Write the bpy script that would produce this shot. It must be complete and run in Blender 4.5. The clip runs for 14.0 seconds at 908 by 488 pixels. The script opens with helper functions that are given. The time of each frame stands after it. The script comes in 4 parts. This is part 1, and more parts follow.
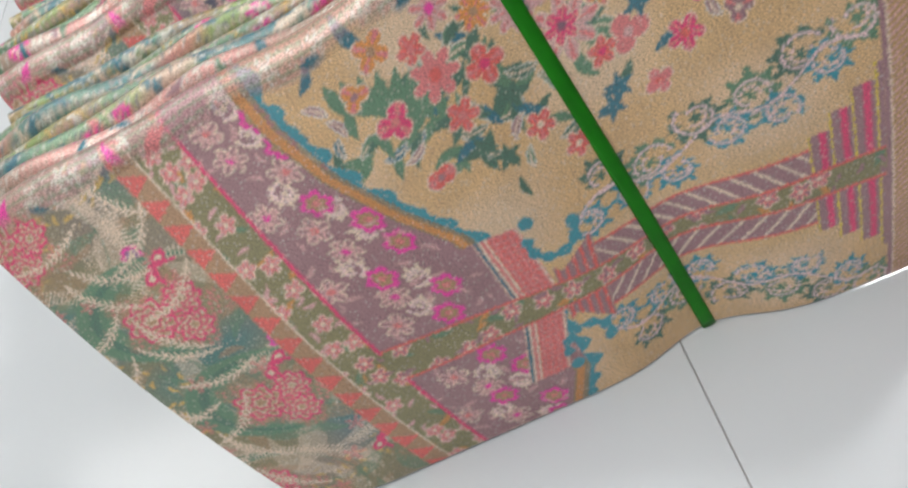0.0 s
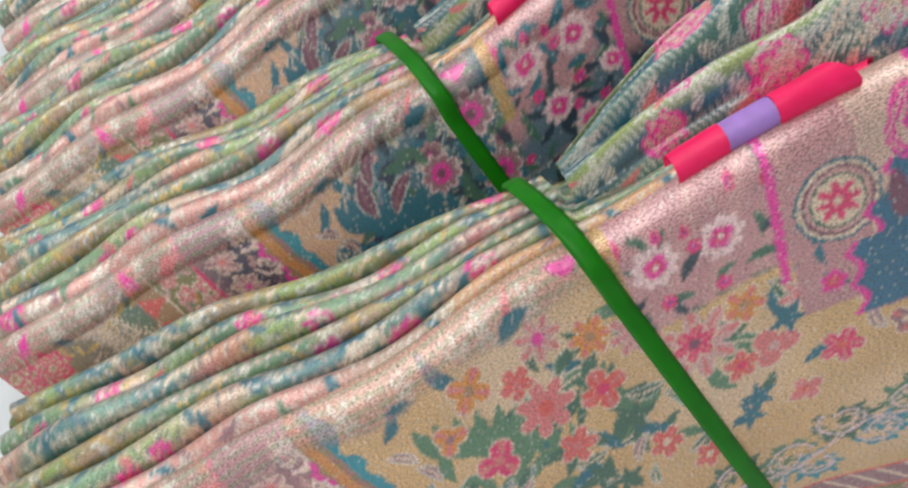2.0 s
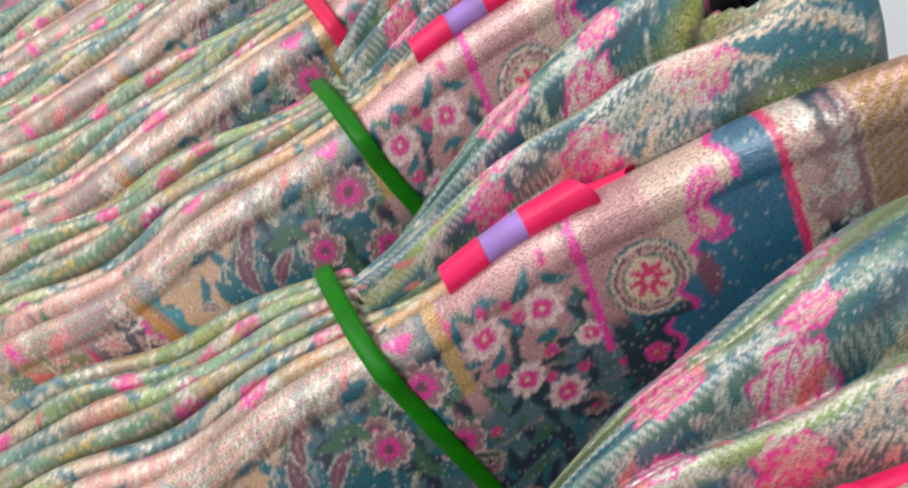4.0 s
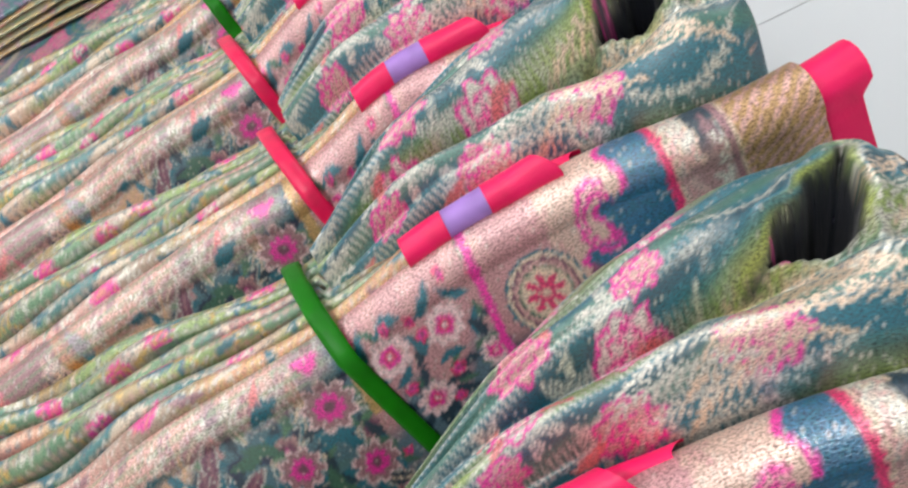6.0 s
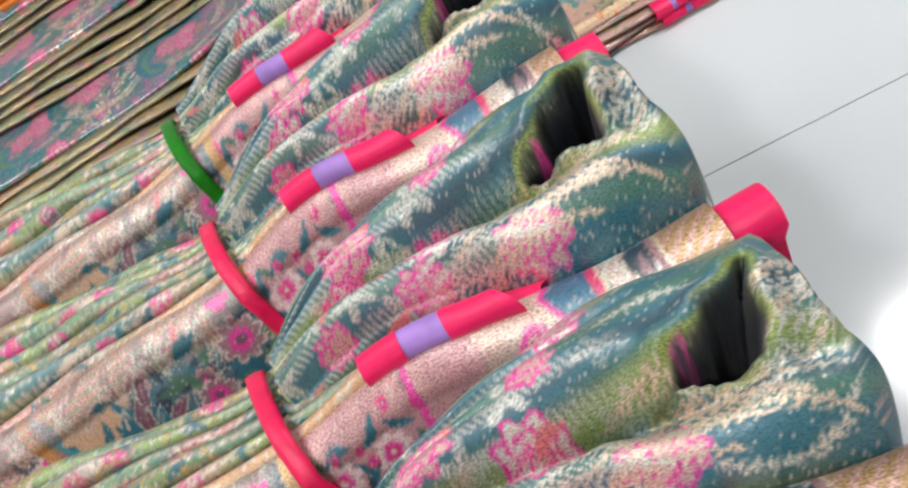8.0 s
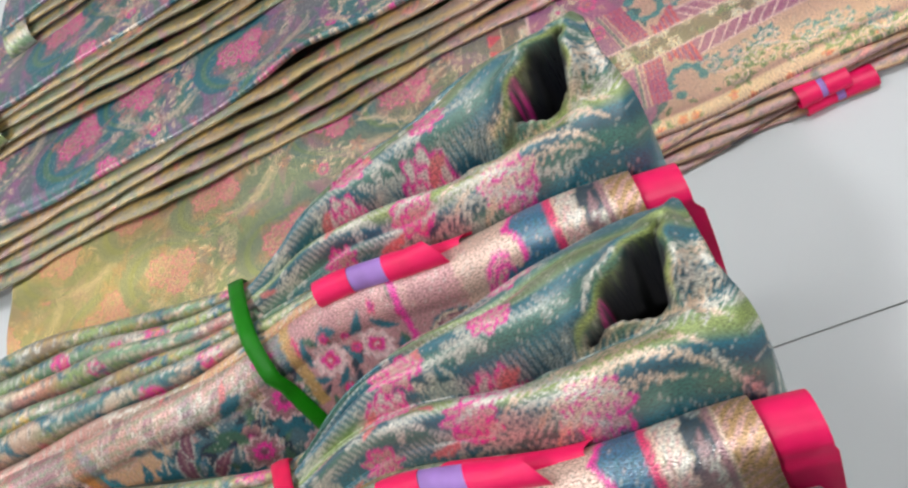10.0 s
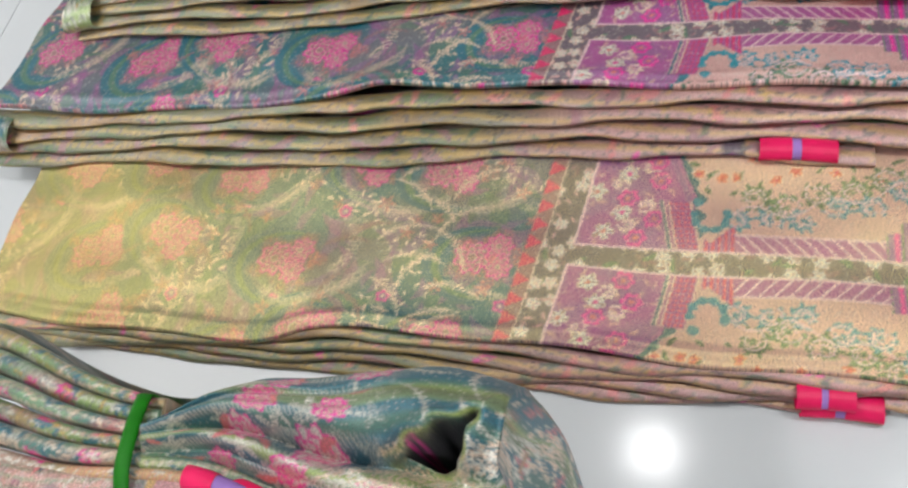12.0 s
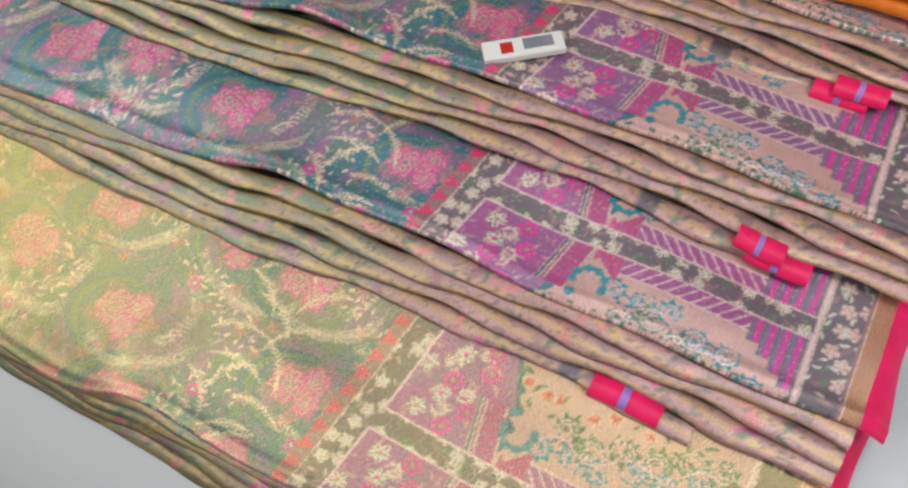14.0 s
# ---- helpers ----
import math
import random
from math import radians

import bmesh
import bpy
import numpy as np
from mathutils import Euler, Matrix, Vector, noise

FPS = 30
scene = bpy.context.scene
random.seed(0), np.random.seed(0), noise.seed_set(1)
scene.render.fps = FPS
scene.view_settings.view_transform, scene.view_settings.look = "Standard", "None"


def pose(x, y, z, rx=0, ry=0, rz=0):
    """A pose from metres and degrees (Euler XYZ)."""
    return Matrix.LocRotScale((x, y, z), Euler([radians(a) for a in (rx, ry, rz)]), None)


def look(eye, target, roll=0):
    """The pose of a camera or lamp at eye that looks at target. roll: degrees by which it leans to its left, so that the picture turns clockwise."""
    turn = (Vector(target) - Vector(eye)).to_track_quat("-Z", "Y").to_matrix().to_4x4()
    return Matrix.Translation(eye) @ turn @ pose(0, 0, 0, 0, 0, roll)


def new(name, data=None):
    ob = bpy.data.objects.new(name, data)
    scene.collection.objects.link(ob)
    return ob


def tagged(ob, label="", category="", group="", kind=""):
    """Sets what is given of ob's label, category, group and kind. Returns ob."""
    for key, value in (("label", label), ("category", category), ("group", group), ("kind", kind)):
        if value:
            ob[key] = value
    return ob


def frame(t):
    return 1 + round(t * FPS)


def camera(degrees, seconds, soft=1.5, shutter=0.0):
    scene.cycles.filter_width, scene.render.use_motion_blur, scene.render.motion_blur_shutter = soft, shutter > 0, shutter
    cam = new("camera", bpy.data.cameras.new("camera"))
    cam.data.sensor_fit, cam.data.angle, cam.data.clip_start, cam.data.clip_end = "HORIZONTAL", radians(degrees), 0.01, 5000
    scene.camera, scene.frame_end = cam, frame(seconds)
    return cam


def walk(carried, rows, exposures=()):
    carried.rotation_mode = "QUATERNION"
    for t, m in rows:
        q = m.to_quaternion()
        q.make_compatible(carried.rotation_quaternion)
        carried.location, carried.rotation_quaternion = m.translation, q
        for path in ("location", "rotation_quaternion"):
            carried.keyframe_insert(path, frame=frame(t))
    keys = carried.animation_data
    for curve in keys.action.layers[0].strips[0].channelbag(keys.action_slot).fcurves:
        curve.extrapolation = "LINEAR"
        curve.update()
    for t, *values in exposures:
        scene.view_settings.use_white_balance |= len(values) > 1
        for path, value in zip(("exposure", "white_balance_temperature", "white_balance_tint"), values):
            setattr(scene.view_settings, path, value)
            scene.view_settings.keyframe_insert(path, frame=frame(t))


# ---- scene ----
cam = camera(57.9, 14.0, 2.4)
PATH = [
    (0, (0.0344, -0.1632, 0.5781), (-0.1697, 0.9291, -0.6281), -25.5),
    (0.5, (0.0295, -0.123, 0.5978), (-0.1665, 0.9586, -0.6199), -25.9),
    (1, (0.0197, -0.0754, 0.6142), (-0.1624, 1.0004, -0.6093), -26.3),
    (1.5, (0.0074, -0.0033, 0.6339), (-0.1591, 1.0578, -0.606), -27.0),
    (2, (0.0189, 0.0705, 0.665), (-0.1402, 1.0881, -0.6109), -28.2),
    (2.5, (0.0418, 0.1181, 0.6822), (-0.1304, 1.1103, -0.6117), -29.4),
    (3, (0.0648, 0.1697, 0.6872), (-0.1361, 1.1464, -0.6158), -31.0),
    (3.2, (0.0763, 0.1861, 0.6773), (-0.1468, 1.1718, -0.6142), -31.8),
    (5.3, (0.1197, 0.3313, 0.6749), (-0.0385, 1.3432, -0.606), -28.9),
    (5.5, (0.1222, 0.3444, 0.6724), (-0.0369, 1.3645, -0.6019), -29.2),
    (6, (0.1296, 0.3772, 0.6781), (-0.0336, 1.3891, -0.6027), -29.8),
    (6.5, (0.1402, 0.4133, 0.6847), (-0.0246, 1.4112, -0.606), -30.5),
    (7, (0.1468, 0.4584, 0.6847), (-0.0279, 1.4547, -0.6068), -31.5),
    (7.5, (0.1583, 0.5117, 0.6855), (-0.0016, 1.4932, -0.6191), -31.4),
    (8, (0.1738, 0.5502, 0.6954), (-0.023, 1.5342, -0.6027), -33.3),
    (8.5, (0.1861, 0.5986, 0.697), (-0.0869, 1.567, -0.5978), -36.3),
    (9, (0.1804, 0.665, 0.7159), (-0.1214, 1.5842, -0.6084), -37.9),
    (9.2, (0.1829, 0.6847, 0.7191), (-0.1214, 1.5736, -0.6248), -37.8),
    (11.3, (0.2099, 0.9586, 0.7683), (-0.2526, 1.7097, -0.6142), -31.2),
    (11.5, (0.2239, 0.9725, 0.7757), (-0.2493, 1.7072, -0.6117), -28.1),
    (12, (0.2845, 0.9906, 0.7995), (-0.2116, 1.6326, -0.6257), -25.0),
    (12.5, (0.3083, 1.0455, 0.8282), (-0.1968, 1.6269, -0.6199), -20.7),
    (13, (0.3305, 1.1152, 0.8446), (-0.182, 1.6056, -0.6339), -17.5),
    (13.5, (0.351, 1.2161, 0.8618), (-0.0968, 1.6146, -0.6642), -14.1),
    (14, (0.3501, 1.3317, 0.8799), (-0.091, 1.7228, -0.6503), -15.9),
]
walk(cam, [(t, look(eye, target, roll)) for t, eye, target, roll in PATH], [(0.0, -0.08), (1.5, -0.08), (3.0, 0.05), (5.5, 0.2), (7.5, 0.2), (9.0, 0.12), (11.5, -0.15), (12.5, -0.17), (14.0, -0.17)])

# ---- room frame: the rows of sarees and the floor joints lie along u and v, turned 6 degrees from x and y ----
ROOM = pose(0, 0, 0, 0, 0, 6)

# ---- world and lights ----
world = bpy.data.worlds.new("world")
world.use_nodes = True
scene.world = world
world.node_tree.nodes["Background"].inputs[0].default_value = (0.9, 0.95, 1.0, 1)
world.node_tree.nodes["Background"].inputs[1].default_value = 0.6


def area_lamp(name, eye, target, sx, sy, watts, colour):
    lamp = bpy.data.lights.new(name, "AREA")
    lamp.shape, lamp.size, lamp.size_y, lamp.energy, lamp.color = "RECTANGLE", sx, sy, watts, colour
    ob = new(name, lamp)
    ob.matrix_world = ROOM @ look(eye, target)
    return ob


area_lamp("unseen_ceiling_lamp", (0.34, 1.76, 2.72), (0.34, 1.76, 0), 0.14, 0.14, 4, (0.98, 0.98, 1.0))
area_lamp("unseen_ceiling_lamp", (1.52, 1.55, 2.72), (1.52, 1.55, 0), 0.22, 0.22, 24, (0.98, 0.98, 1.0))
# unseen wide lamp, added for the yellow sheen on the flat silk
area_lamp("unseen_ceiling_lamp", (-1.75, 1.75, 2.72), (-1.75, 1.75, 0), 1.4, 1.4, 19, (0.98, 0.97, 0.96))
# unseen lamp, added to brighten the tops of the first tied sarees
area_lamp("unseen_ceiling_lamp", (-0.8, -0.1, 2.72), (-0.8, -0.1, 0), 0.22, 0.22, 24, (0.98, 0.98, 1.0))
# added soft fill on the broad faces; no window stands there
area_lamp("fill_lamp", (-1.6, -1.7, 1.7), (0.1, 0.6, 0.2), 1.7, 1.4, 9, (0.95, 0.98, 1.0))


# ---- material helpers ----
def srgb(r, g, b):
    return tuple(((v / 255) / 12.92 if v <= 10 else ((v / 255 + 0.055) / 1.055) ** 2.4) for v in (r, g, b))


def material(name):
    m = bpy.data.materials.new(name)
    m.use_nodes = True
    return m, m.node_tree.nodes, m.node_tree.links, m.node_tree.nodes["Principled BSDF"]


def node(nodes, kind, **values):
    n = nodes.new(kind)
    for key, value in values.items():
        n.inputs[key].default_value = value
    return n


def cloth_material(name, sparkle, gloss, tint, share, rough_gloss):
    """Brocade: woven colours from the mesh, fine ribs of thread, and metal thread that glints."""
    m, nodes, links, bsdf = material(name)
    weave = nodes.new("ShaderNodeAttribute")
    weave.attribute_name = "weave"
    uv = nodes.new("ShaderNodeUVMap")
    uv.uv_map = "cloth"
    stretch = node(nodes, "ShaderNodeMapping")
    stretch.inputs["Scale"].default_value = (600, 1650, 1)
    links.new(uv.outputs[0], stretch.inputs[0])
    thread = node(nodes, "ShaderNodeTexNoise", Scale=1.0, Detail=2.0, Roughness=0.6)
    links.new(stretch.outputs[0], thread.inputs["Vector"])
    wear = node(nodes, "ShaderNodeTexNoise", Scale=38.0, Detail=3.0)
    links.new(uv.outputs[0], wear.inputs["Vector"])
    tone = node(nodes, "ShaderNodeMapRange")
    tone.inputs["From Min"].default_value, tone.inputs["From Max"].default_value = 0.36, 0.66
    tone.inputs["To Min"].default_value, tone.inputs["To Max"].default_value = 0.42, 1.55
    links.new(thread.outputs["Fac"], tone.inputs["Value"])
    tone2 = node(nodes, "ShaderNodeMapRange")
    tone2.inputs["To Min"].default_value, tone2.inputs["To Max"].default_value = 0.8, 1.2
    links.new(wear.outputs["Fac"], tone2.inputs["Value"])
    both = nodes.new("ShaderNodeMath")
    both.operation = "MULTIPLY"
    links.new(tone.outputs[0], both.inputs[0])
    links.new(tone2.outputs[0], both.inputs[1])
    mix = nodes.new("ShaderNodeVectorMath")
    mix.operation = "SCALE"
    links.new(weave.outputs["Color"], mix.inputs[0])
    links.new(both.outputs[0], mix.inputs["Scale"])
    links.new(mix.outputs[0], bsdf.inputs["Base Color"])
    metal = nodes.new("ShaderNodeMath")
    metal.operation = "MULTIPLY"
    metal.inputs[1].default_value = sparkle
    links.new(weave.outputs["Alpha"], metal.inputs[0])
    links.new(metal.outputs[0], bsdf.inputs["Metallic"])
    rough = node(nodes, "ShaderNodeMapRange")
    rough.inputs["To Min"].default_value, rough.inputs["To Max"].default_value = 0.50, 0.27
    links.new(weave.outputs["Alpha"], rough.inputs["Value"])
    links.new(rough.outputs[0], bsdf.inputs["Roughness"])
    bump = node(nodes, "ShaderNodeBump", Strength=0.42, Distance=0.0008)
    links.new(thread.outputs["Fac"], bump.inputs["Height"])
    links.new(bump.outputs[0], bsdf.inputs["Normal"])
    bsdf.inputs["Specular IOR Level"].default_value = gloss
    bsdf.inputs["Sheen Weight"].default_value = 0.15
    bsdf.inputs["Sheen Roughness"].default_value = 0.4
    metal_thread = node(nodes, "ShaderNodeBsdfAnisotropic", Color=(*tint, 1), Roughness=rough_gloss)
    links.new(bump.outputs[0], metal_thread.inputs["Normal"])
    how_much = node(nodes, "ShaderNodeMapRange")
    how_much.inputs["From Min"].default_value, how_much.inputs["From Max"].default_value = 0.42, 0.68
    how_much.inputs["To Min"].default_value, how_much.inputs["To Max"].default_value = 0.15 * share, 2.6 * share
    links.new(thread.outputs["Fac"], how_much.inputs["Value"])
    blend = nodes.new("ShaderNodeMixShader")
    links.new(how_much.outputs[0], blend.inputs[0])
    links.new(bsdf.outputs[0], blend.inputs[1])
    links.new(metal_thread.outputs[0], blend.inputs[2])
    links.new(blend.outputs[0], nodes["Material Output"].inputs["Surface"])
    return m


def satin_material(name, colour, rough=0.4, gloss=0.4):
    m, nodes, links, bsdf = material(name)
    coord = nodes.new("ShaderNodeTexCoord")
    grain = node(nodes, "ShaderNodeTexNoise", Scale=900.0, Detail=2.0)
    links.new(coord.outputs["Object"], grain.inputs["Vector"])
    soft = node(nodes, "ShaderNodeTexNoise", Scale=60.0, Detail=2.0)
    links.new(coord.outputs["Object"], soft.inputs["Vector"])
    ramp = nodes.new("ShaderNodeValToRGB")
    ramp.color_ramp.elements[0].position, ramp.color_ramp.elements[1].position = 0.3, 0.7
    ramp.color_ramp.elements[0].color = (*[0.86 * v for v in colour], 1)
    ramp.color_ramp.elements[1].color = (*[min(1, 1.15 * v) for v in colour], 1)
    links.new(soft.outputs["Fac"], ramp.inputs["Fac"])
    links.new(ramp.outputs[0], bsdf.inputs["Base Color"])
    bump = node(nodes, "ShaderNodeBump", Strength=0.25, Distance=0.0006)
    links.new(grain.outputs["Fac"], bump.inputs["Height"])
    links.new(bump.outputs[0], bsdf.inputs["Normal"])
    bsdf.inputs["Roughness"].default_value = rough
    bsdf.inputs["Sheen Weight"].default_value = 0.04
    bsdf.inputs["Specular IOR Level"].default_value = gloss
    return m


def stone_material(name, colour, rough, low=0.93):
    m, nodes, links, bsdf = material(name)
    coord = nodes.new("ShaderNodeTexCoord")
    cloud = node(nodes, "ShaderNodeTexNoise", Scale=2.2, Detail=5.0)
    links.new(coord.outputs["Object"], cloud.inputs["Vector"])
    ramp = nodes.new("ShaderNodeValToRGB")
    ramp.color_ramp.elements[0].position, ramp.color_ramp.elements[1].position = 0.3, 0.7
    ramp.color_ramp.elements[0].color = (*[low * v for v in colour], 1)
    ramp.color_ramp.elements[1].color = (*colour, 1)
    links.new(cloud.outputs["Fac"], ramp.inputs["Fac"])
    links.new(ramp.outputs[0], bsdf.inputs["Base Color"])
    smear = node(nodes, "ShaderNodeTexNoise", Scale=9.0, Detail=3.0)
    links.new(coord.outputs["Object"], smear.inputs["Vector"])
    rg = node(nodes, "ShaderNodeMapRange")
    rg.inputs["To Min"].default_value, rg.inputs["To Max"].default_value = rough * 0.8, rough * 1.25
    links.new(smear.outputs["Fac"], rg.inputs["Value"])
    links.new(rg.outputs[0], bsdf.inputs["Roughness"])
    return m


BROCADE = cloth_material("brocade", 0.6, 0.5, (0.92, 0.92, 0.86), 0.09, 0.26)
SHOT_SILK = cloth_material("shot_silk", 0.45, 0.5, (0.98, 0.83, 0.27), 0.21, 0.28)
PINK = satin_material("pink_satin", srgb(252, 20, 98))
VIOLET = satin_material("violet_satin", srgb(168, 128, 206), 0.5)
GREEN_RIBBON = satin_material("green_ribbon", srgb(16, 116, 2), 0.42, 0.22)
RED_RIBBON = satin_material("red_ribbon", srgb(236, 18, 84), 0.38)
ORANGE = satin_material("orange_silk", srgb(225, 120, 25), 0.4)
TILE = stone_material("glazed_tile", (0.74, 0.77, 0.79), 0.14, 0.97)
GROUT = stone_material("grout", (0.52, 0.51, 0.50), 0.8)
PLASTER = stone_material("white_plaster", (0.8, 0.8, 0.78), 0.7)
CARD = stone_material("white_card", (0.85, 0.84, 0.8), 0.5)
PRINT = satin_material("red_print", srgb(200, 40, 30), 0.5)
GREY_PRINT = satin_material("grey_print", srgb(130, 130, 140), 0.5)
LAMP_GLOW, glow_nodes, glow_links, glow_bsdf = material("lamp_glow")
glow_bsdf.inputs["Emission Color"].default_value = (1.0, 0.97, 0.93, 1)
glow_bsdf.inputs["Emission Strength"].default_value = 9.0
# weak glow for the added wide panel
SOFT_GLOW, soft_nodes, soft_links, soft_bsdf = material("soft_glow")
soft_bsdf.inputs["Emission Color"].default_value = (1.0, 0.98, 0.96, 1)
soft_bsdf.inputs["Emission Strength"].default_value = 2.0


# ---- mesh helpers ----
def part(name, bm, mat, parent, label=""):
    me = bpy.data.meshes.new(name)
    bm.to_mesh(me)
    bm.free()
    me.materials.append(mat)
    ob = new(name, me)
    ob.parent = parent
    if label:
        ob["label"] = label
    return ob


def smooth(me):
    me.polygons.foreach_set("use_smooth", [True] * len(me.polygons))


def sheet(name, P, mat, parent, colours=None, cloth=None, wrap=False, label=""):
    """A sheet of cloth: a grid of points, with its woven colours and its own measure in metres along the weave."""
    nu, nv = P.shape[:2]
    me = bpy.data.meshes.new(name)
    idx = np.arange(nu * nv).reshape(nu, nv)
    if wrap:
        idx = np.concatenate([idx, idx[:, :1]], 1)
    quads = np.stack([idx[:-1, :-1], idx[1:, :-1], idx[1:, 1:], idx[:-1, 1:]], -1).reshape(-1, 4)
    me.vertices.add(nu * nv)
    me.vertices.foreach_set("co", P.reshape(-1).astype(np.float32))
    me.loops.add(len(quads) * 4)
    me.loops.foreach_set("vertex_index", quads.reshape(-1).astype(np.int32))
    me.polygons.add(len(quads))
    me.polygons.foreach_set("loop_start", np.arange(0, len(quads) * 4, 4, dtype=np.int32))
    me.update(calc_edges=True)
    me.validate()
    if colours is not None:
        layer = me.attributes.new("weave", "FLOAT_COLOR", "POINT")
        layer.data.foreach_set("color", colours.reshape(-1).astype(np.float32))
    if cloth is not None:
        uv = me.uv_layers.new(name="cloth")
        uv.data.foreach_set("uv", cloth.reshape(-1, 2)[quads.reshape(-1)].reshape(-1).astype(np.float32))
    smooth(me)
    me.materials.append(mat)
    ob = new(name, me)
    ob.parent = parent
    if label:
        ob["label"] = label
    return ob


def box_bm(x0, x1, y0, y1, z0, z1, bevel=0.0):
    bm = bmesh.new()
    bmesh.ops.create_cube(bm, size=1)
    for v in bm.verts:
        v.co = Vector(((x0 + x1) / 2 + v.co.x * (x1 - x0), (y0 + y1) / 2 + v.co.y * (y1 - y0), (z0 + z1) / 2 + v.co.z * (z1 - z0)))
    if bevel:
        bmesh.ops.bevel(bm, geom=bm.edges[:], offset=bevel, segments=2, profile=0.5, affect="EDGES")
    return bm


def thing(name, label, category, group="", kind=""):
    ob = new(name)
    ob.matrix_world = ROOM
    return tagged(ob, label, category, group, kind)


# ---- woven pattern ----
C = {k: np.array(srgb(*v)) for k, v in dict(
    cream=(218, 176, 124), pale=(232, 205, 180), rosewhite=(216, 164, 160), teal=(4, 104, 124), deep=(2, 46, 68), aqua=(18, 140, 158), green=(84, 128, 96),
    olive=(132, 122, 78), mauve=(158, 112, 120), pink=(226, 40, 108), hot=(236, 40, 160), coral=(226, 92, 84), rose=(222, 120, 122),
    silver=(224, 220, 208), gold=(206, 168, 90), yellow=(226, 196, 64), violet=(150, 96, 150), plum=(120, 66, 92), blue=(28, 104, 142),
    orange=(220, 140, 60), leaf=(58, 104, 84), navy=(14, 36, 72), tan=(176, 132, 96), grey=(112, 96, 108), blossom=(240, 204, 206), lilac=(176, 84, 150), sage=(116, 158, 118), ink=(8, 14, 28), dust=(198, 142, 146), lime=(176, 190, 84)).items()}


class Weave:
    """Colours woven into a patch of cloth, given the place of each of its points along (U) and across (V) the weave, in metres."""

    def __init__(self, U, V, ground):
        ragged = np.random.default_rng(3).normal(0, 0.00036, (2,) + U.shape)     # threads stray a little at every outline
        self.U, self.V = U + ragged[0], V + ragged[1]
        self.c = np.empty(U.shape + (4,))
        self.c[..., :3], self.c[..., 3] = C[ground], 0.15

    def lay(self, mask, colour, metal=0.0):
        m = np.clip(mask, 0, 1)[..., None]
        tint = np.append(C[colour] if isinstance(colour, str) else colour, metal)
        self.c += (tint - self.c) * m

    def glint(self, share, strength, colour="silver"):
        """Single stitches of metal thread, their sparkle painted in as random specks."""
        pick = np.random.default_rng(11).random(self.U.shape) < share
        self.lay(pick * strength, colour, 0.9)

    def band(self, d, lo, hi, colour, metal=0.0, soft=0.0012):
        self.lay(np.clip((d - lo) / soft + 0.5, 0, 1) * np.clip((hi - d) / soft + 0.5, 0, 1), colour, metal)

    def spots(self, cell, seed, fn, where=1.0, chance=1.0, jitter=0.7):
        """Motifs, one to a cell of a loose grid, each turned its own way. fn(x, y, r, k, lay) paints one kind."""
        flat = self.c.reshape(-1, 4)
        on = np.broadcast_to(where, self.U.shape).reshape(-1)
        pick = np.nonzero(on > 0.02)[0]
        U, V = self.U.reshape(-1)[pick] / cell, self.V.reshape(-1)[pick] / cell
        iu, iv = np.floor(U), np.floor(V)
        for du in (-1, 0, 1):
            for dv in (-1, 0, 1):
                a, b = iu + du, iv + dv
                rnd = [np.modf(np.abs(np.sin(a * (12.9898 + q) + b * (78.233 - 3 * q) + seed * 3.7 + q * 5.1) * 43758.5453))[0] for q in (0, 1, 3)]
                x = (U - a - 0.5 - jitter * (rnd[0] - 0.5)) * cell
                y = (V - b - 0.5 - jitter * (rnd[1] - 0.5)) * cell
                near = np.nonzero((x * x + y * y < (0.85 * cell) ** 2) & (rnd[2] < chance))[0]
                if not len(near):
                    continue
                x, y, k, t = x[near], y[near], np.modf(rnd[0][near] * 7.3 + rnd[1][near])[0], rnd[1][near] * 6.283
                lx, ly = x * np.cos(t) + y * np.sin(t), y * np.cos(t) - x * np.sin(t)
                at = pick[near]

                def lay(m, colour, metal=0.0, at=at):
                    m = np.clip(m, 0, 1) * on[at]
                    hit = np.nonzero(m > 0.01)[0]
                    flat[at[hit]] += (np.append(C[colour], metal) - flat[at[hit]]) * m[hit][:, None]

                fn(lx, ly, np.hypot(x, y), k, lay)

    def stamp(self, cx, cy, reach, turn, fn):
        """One motif at a place of its own."""
        flat = self.c.reshape(-1, 4)
        x, y = self.U.reshape(-1) - cx, self.V.reshape(-1) - cy
        at = np.nonzero((np.abs(x) < reach) & (np.abs(y) < reach))[0]
        if not len(at):
            return
        x, y = x[at], y[at]
        lx, ly = x * math.cos(turn) + y * math.sin(turn), y * math.cos(turn) - x * math.sin(turn)

        def lay(mask, colour, metal=0.0):
            mask = np.clip(mask, 0, 1)
            hit = np.nonzero(mask > 0.01)[0]
            flat[at[hit]] += (np.append(C[colour], metal) - flat[at[hit]]) * mask[hit][:, None]

        fn(lx, ly, np.hypot(x, y), 0.5, lay)

    def view(self, U, V):
        """The same cloth, measured another way."""
        other = Weave(U, V, "teal")
        other.c = self.c
        return other


def edge(d, soft=0.0012):
    return np.clip(d / soft + 0.5, 0, 1)


